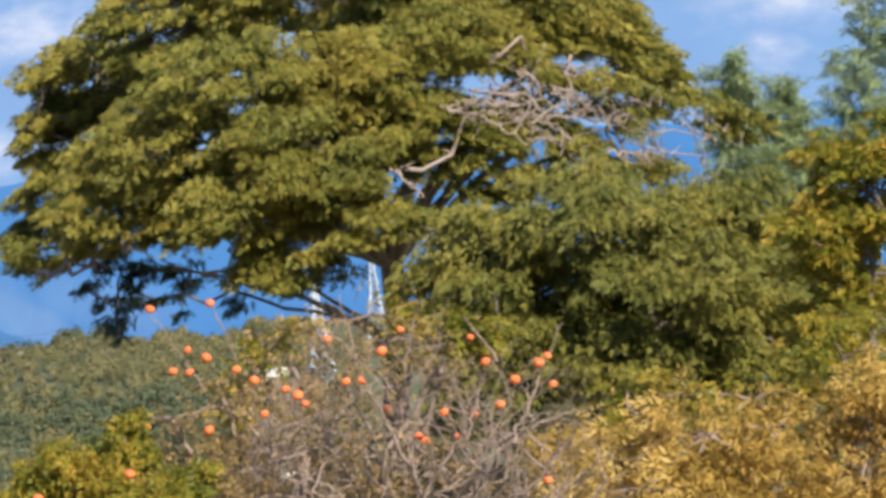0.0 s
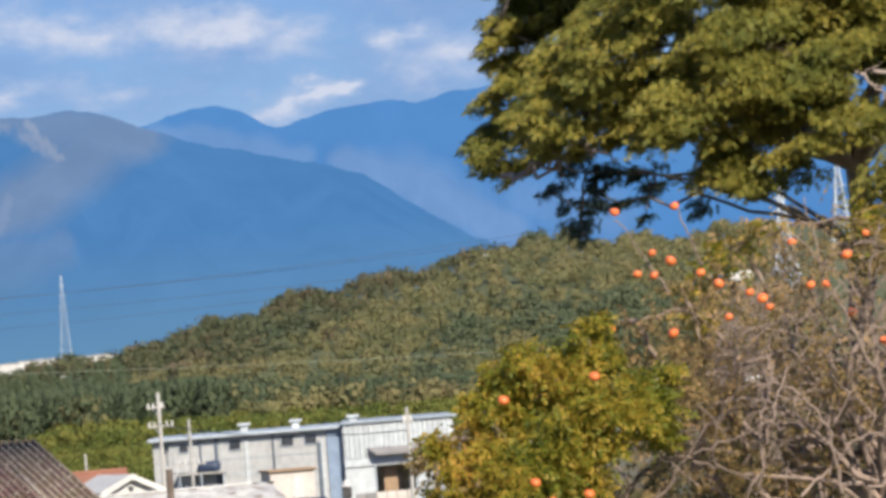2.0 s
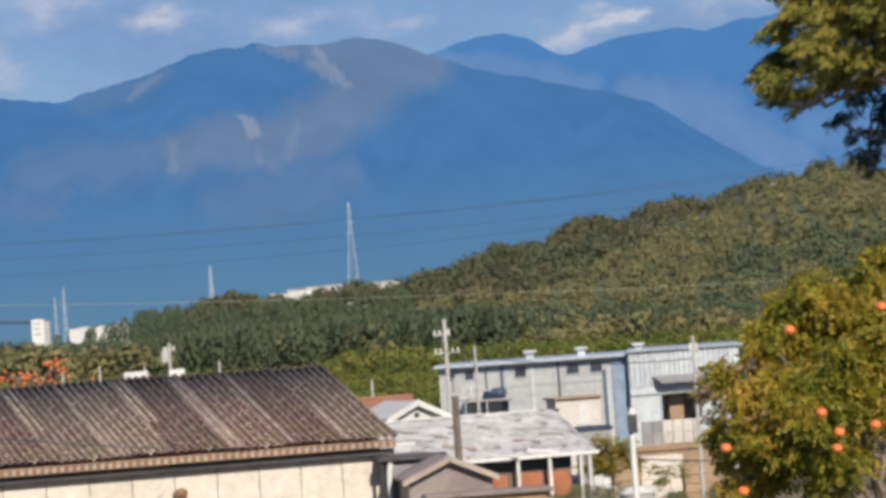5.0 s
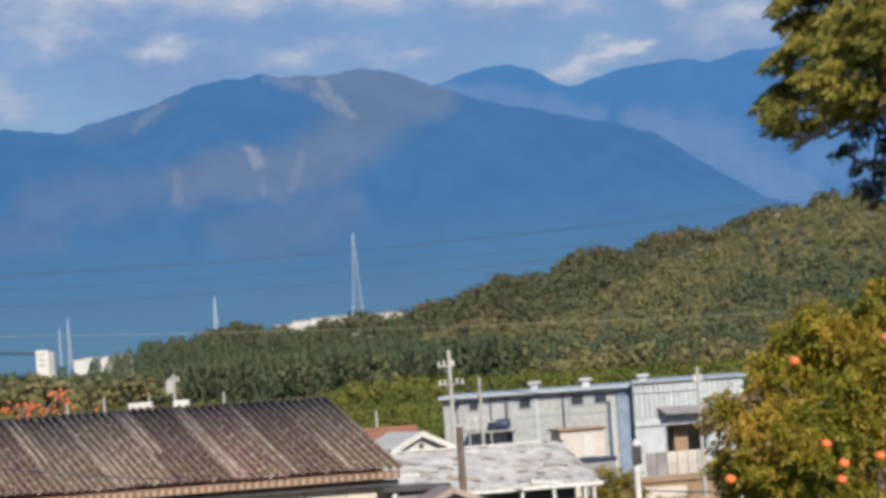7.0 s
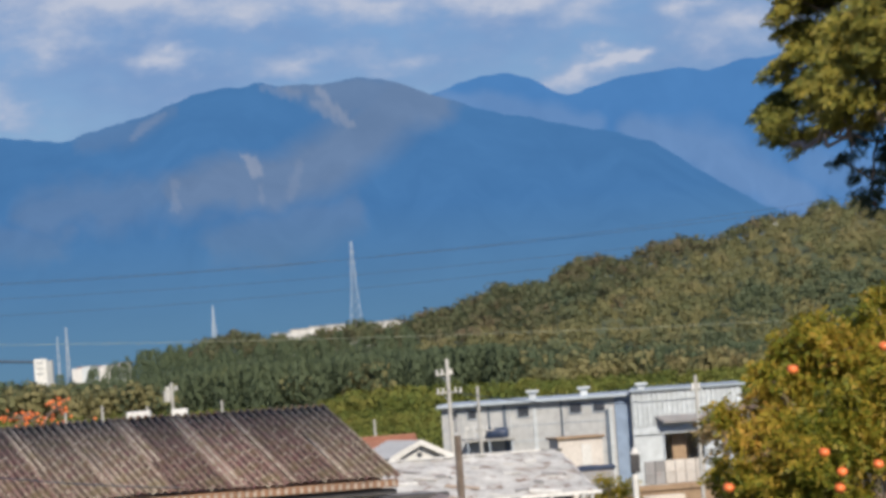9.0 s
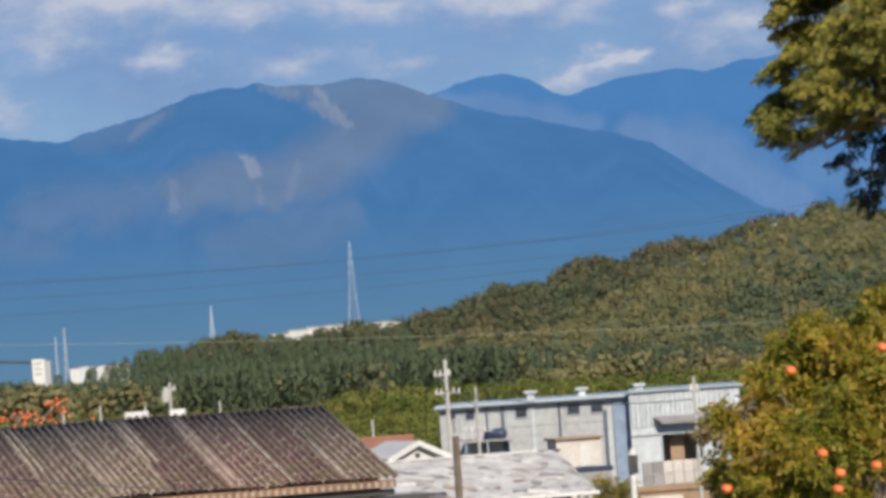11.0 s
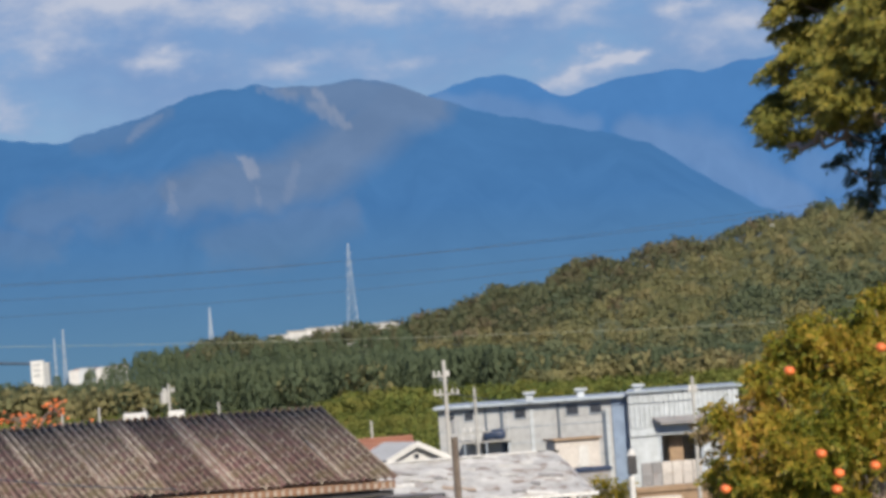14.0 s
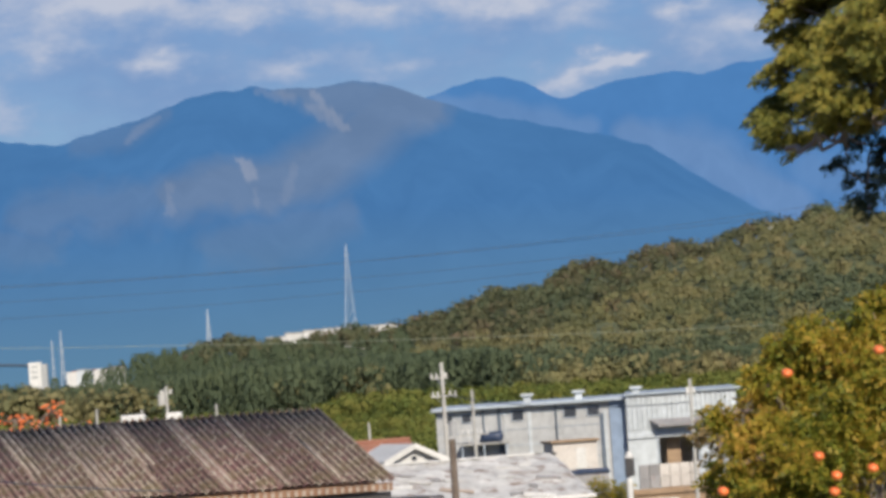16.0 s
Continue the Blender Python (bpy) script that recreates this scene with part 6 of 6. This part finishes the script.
for (h0, v0), (h1, v1), s in (((-113.5, 26.0), (85.7, 30.0), 3.0), ((-113.8, 22.3), (85.4, 26.0), 3.0), ((-114.0, 18.3), (69.1, 23.1), 3.0), ((-113.5, 25.6), (96.7, 32.2), 4.0)):
    wire("power_line", "dark high-voltage line crossing before the mountain", spot(h0, v0, 1450), spot(h1, v1, 1480), s, 0.075)
wire("pale_wire", "pale wire strung across before the woods", spot(-117.1, 11.9, 500), spot(94.6, 3.8, 500), 0.6, 0.026, "wire_pale")
for px in ((-117.1, 11.9), (94.6, 3.8)):
    pole("wooden_pole", "slender wooden pole carrying a pale wire", px, px, 500, 0.12, "old_wood")
wire("service_wire", "dark wire drooping before the shed roof", spot(-108.5, -20.1, 60), spot(-66.2, -25.4, 66.2), 0.03, 0.009)
wire("service_wire", "dark wire across the yard", spot(40.8, -35.4, 118), spot(83.6, -37.8, 130), 0.1, 0.02)
wire("service_wire", "wire between poles before the factory", spot(-1.2, -6.9, 262), spot(57.5, -12.8, 200), 0.5, 0.025)
wire("service_wire", "wire between poles before the factory", spot(-1.0, -3.3, 262), spot(5.7, -11.1, 272), 0.2, 0.025)
wire("service_wire", "dark cable bundle at the far town", spot(-117.4, 8.4, 1202), spot(-97.6, 6.6, 1202), 0.1, 0.4)


# ---- far buildings ----
def far_buildings():
    d = 1440
    o = spot(-42.0, 9.6, d)
    root = thing("hilltop_plant", pose(o.x, d, o.z - 8), "long white building on the wooded ridge", "building")
    e = spot(-10.8, 10.8, d).x - o.x
    n = 7
    rng = random.Random(6)
    for k in range(n):
        x0, x1 = e * k / n, e * (k + 1) / n
        up = (-0.6, 0.5, 1.0, 1.2, 1.1, 1.1, 1.3)[k]
        part("block", boxed(x0, 0, 0, x1 - 0.1, 12, 8 + up * 0.95, 0.2), "white_paint", root)
        part("roof", boxed(x0 - 0.2, -0.3, 8 + up * 0.95, x1, 12.3, 8 + up * 0.95 + 0.35, 0.1), "concrete", root)
    o = spot(-97.4, 2.4, 1200)
    t = thing("white_tower_block", pose(o.x, 1200, 0), "white concrete tower block on the plain", "building")
    top = spot(-97.0, 7.3, 1200).z
    part("shaft", boxed(-1.6, 0, 0, 1.9, 4, top, 0.1), "white_paint", t)
    part("side_face", boxed(1.9, 0.3, 0, 3.6, 4, top - 0.6, 0.1), "factory_grey", t)
    for k in range(3):
        part("window", boxed(-0.9, -0.06, top - 1.6 - 1.5 * k, 1.0, -0.005, top - 0.9 - 1.5 * k), "factory_grey", t)
    for k in range(9):
        h, v = (-89.4, 4.2)
        h += k * 1.55 + rng.uniform(-0.4, 0.4)
        dd = 2250 + rng.uniform(-60, 60)
        p = spot(h, v + k * 0.1 + rng.uniform(-0.3, 0.3), dd)
        b = thing("town_building", pose(p.x, dd, -2), "pale low building in the far town", "building", "far town")
        hgt = p.z + 2
        wd = rng.uniform(2.5, 5)
        part("wall", boxed(-wd / 2, 0, 0, wd / 2, 6, hgt, 0.1), rng.choice(("white_paint", "white_paint", "factory_white")), b)
        part("roof", boxed(-wd / 2 - 0.2, -0.3, hgt, wd / 2 + 0.2, 6.2, hgt + 0.5, 0.1), rng.choice(("white_paint", "tile_orange", "concrete")), b)
    o = spot(77.2, 26.5, 1480)
    s = thing("ridge_hut", pose(o.x, 1440, o.z - 3), "tiny white hut on the wooded ridge", "hut")
    part("wall", boxed(-1, 0, 0, 1, 2, 2.9, 0.1), "white_paint", s)
    part("roof", boxed(-1.2, -0.2, 2.9, 1.2, 2.2, 3.2, 0.1), "concrete", s)
    # white farm shed half hidden by the persimmon tree
    o = spot(137.2, 17.9, 40)
    q = thing("farm_shed", pose(o.x, 40, 0, 0, 0, 6), "small white-trimmed farm shed behind the persimmon tree", "shed")
    w = spot(159.0, 16.2, 40).x - o.x
    zg = float(ground_height(0, 40))
    part("roof_edge", boxed(-0.05, -0.2, o.z - 0.06, w * 0.22, 1.5, o.z + 0.03, 0.01), "white_paint", q)
    part("back_wall", boxed(0, 1.3, zg, w, 1.4, o.z - 0.06), "old_wood", q)
    part("counter", boxed(0, 0, zg, w * 0.85, 0.5, spot(139.2, -7.3, 40).z, 0.01), "old_wood", q)
    part("basin", boxed(0.05, -0.1, spot(139.1, -8.3, 40).z, 0.26, 0.2, spot(139.3, -6.4, 40).z, 0.01), "white_paint", q)
    part("post", boxed(0, 0, zg, 0.06, 0.06, o.z - 0.06), "old_wood", q)
    part("post", boxed(w - 0.1, 0, zg, w - 0.04, 0.06, o.z - 0.06), "old_wood", q)


far_buildings()


# orange persimmons on a tree top beyond the shed ridge
def far_persimmon():
    rng = np.random.default_rng(77)
    d = 84.0
    base = base_at(-104, d)
    root = thing("persimmon_tree", Matrix.Translation(base), "bare persimmon tree crowded with orange fruit beyond the shed", "tree")
    b = np.array(base)
    segs = []
    limb(rng, b, np.array(spot(-99.9, -11.7, d)), 0.1, 0.06, segs, 0, 6, 0.02)
    pts = []
    for (h, v), n, sx, sz in (((-102.0, -6.8), 40, 0.24, 0.10), ((-94.3, -4.6), 30, 0.13, 0.16), ((-88.9, -8.2), 4, 0.2, 0.05)):
        c = np.array(spot(h, v, d))
        limb(rng, spot(-99.9, -11.7, d), c, 0.04, 0.012, segs, 0.05, 6)
        for _ in range(n):
            q = c + rng.normal(0, 1, 3) * np.array([sx, 0.3, sz])
            pts.append(q)
            limb(rng, c, q, 0.01, 0.005, segs, 0.05, 3)
    for q in pts:
        part("persimmon", FRUIT, None, root, m=Matrix.Translation(Vector(q) - base) @ Matrix.Scale(rng.uniform(0.75, 1.1), 4), smooth=True)
    tv, tf = tubes(segs, 5)
    part("trunk", mesh_np("trunk", tv - b, tf), "twig", root)


far_persimmon()
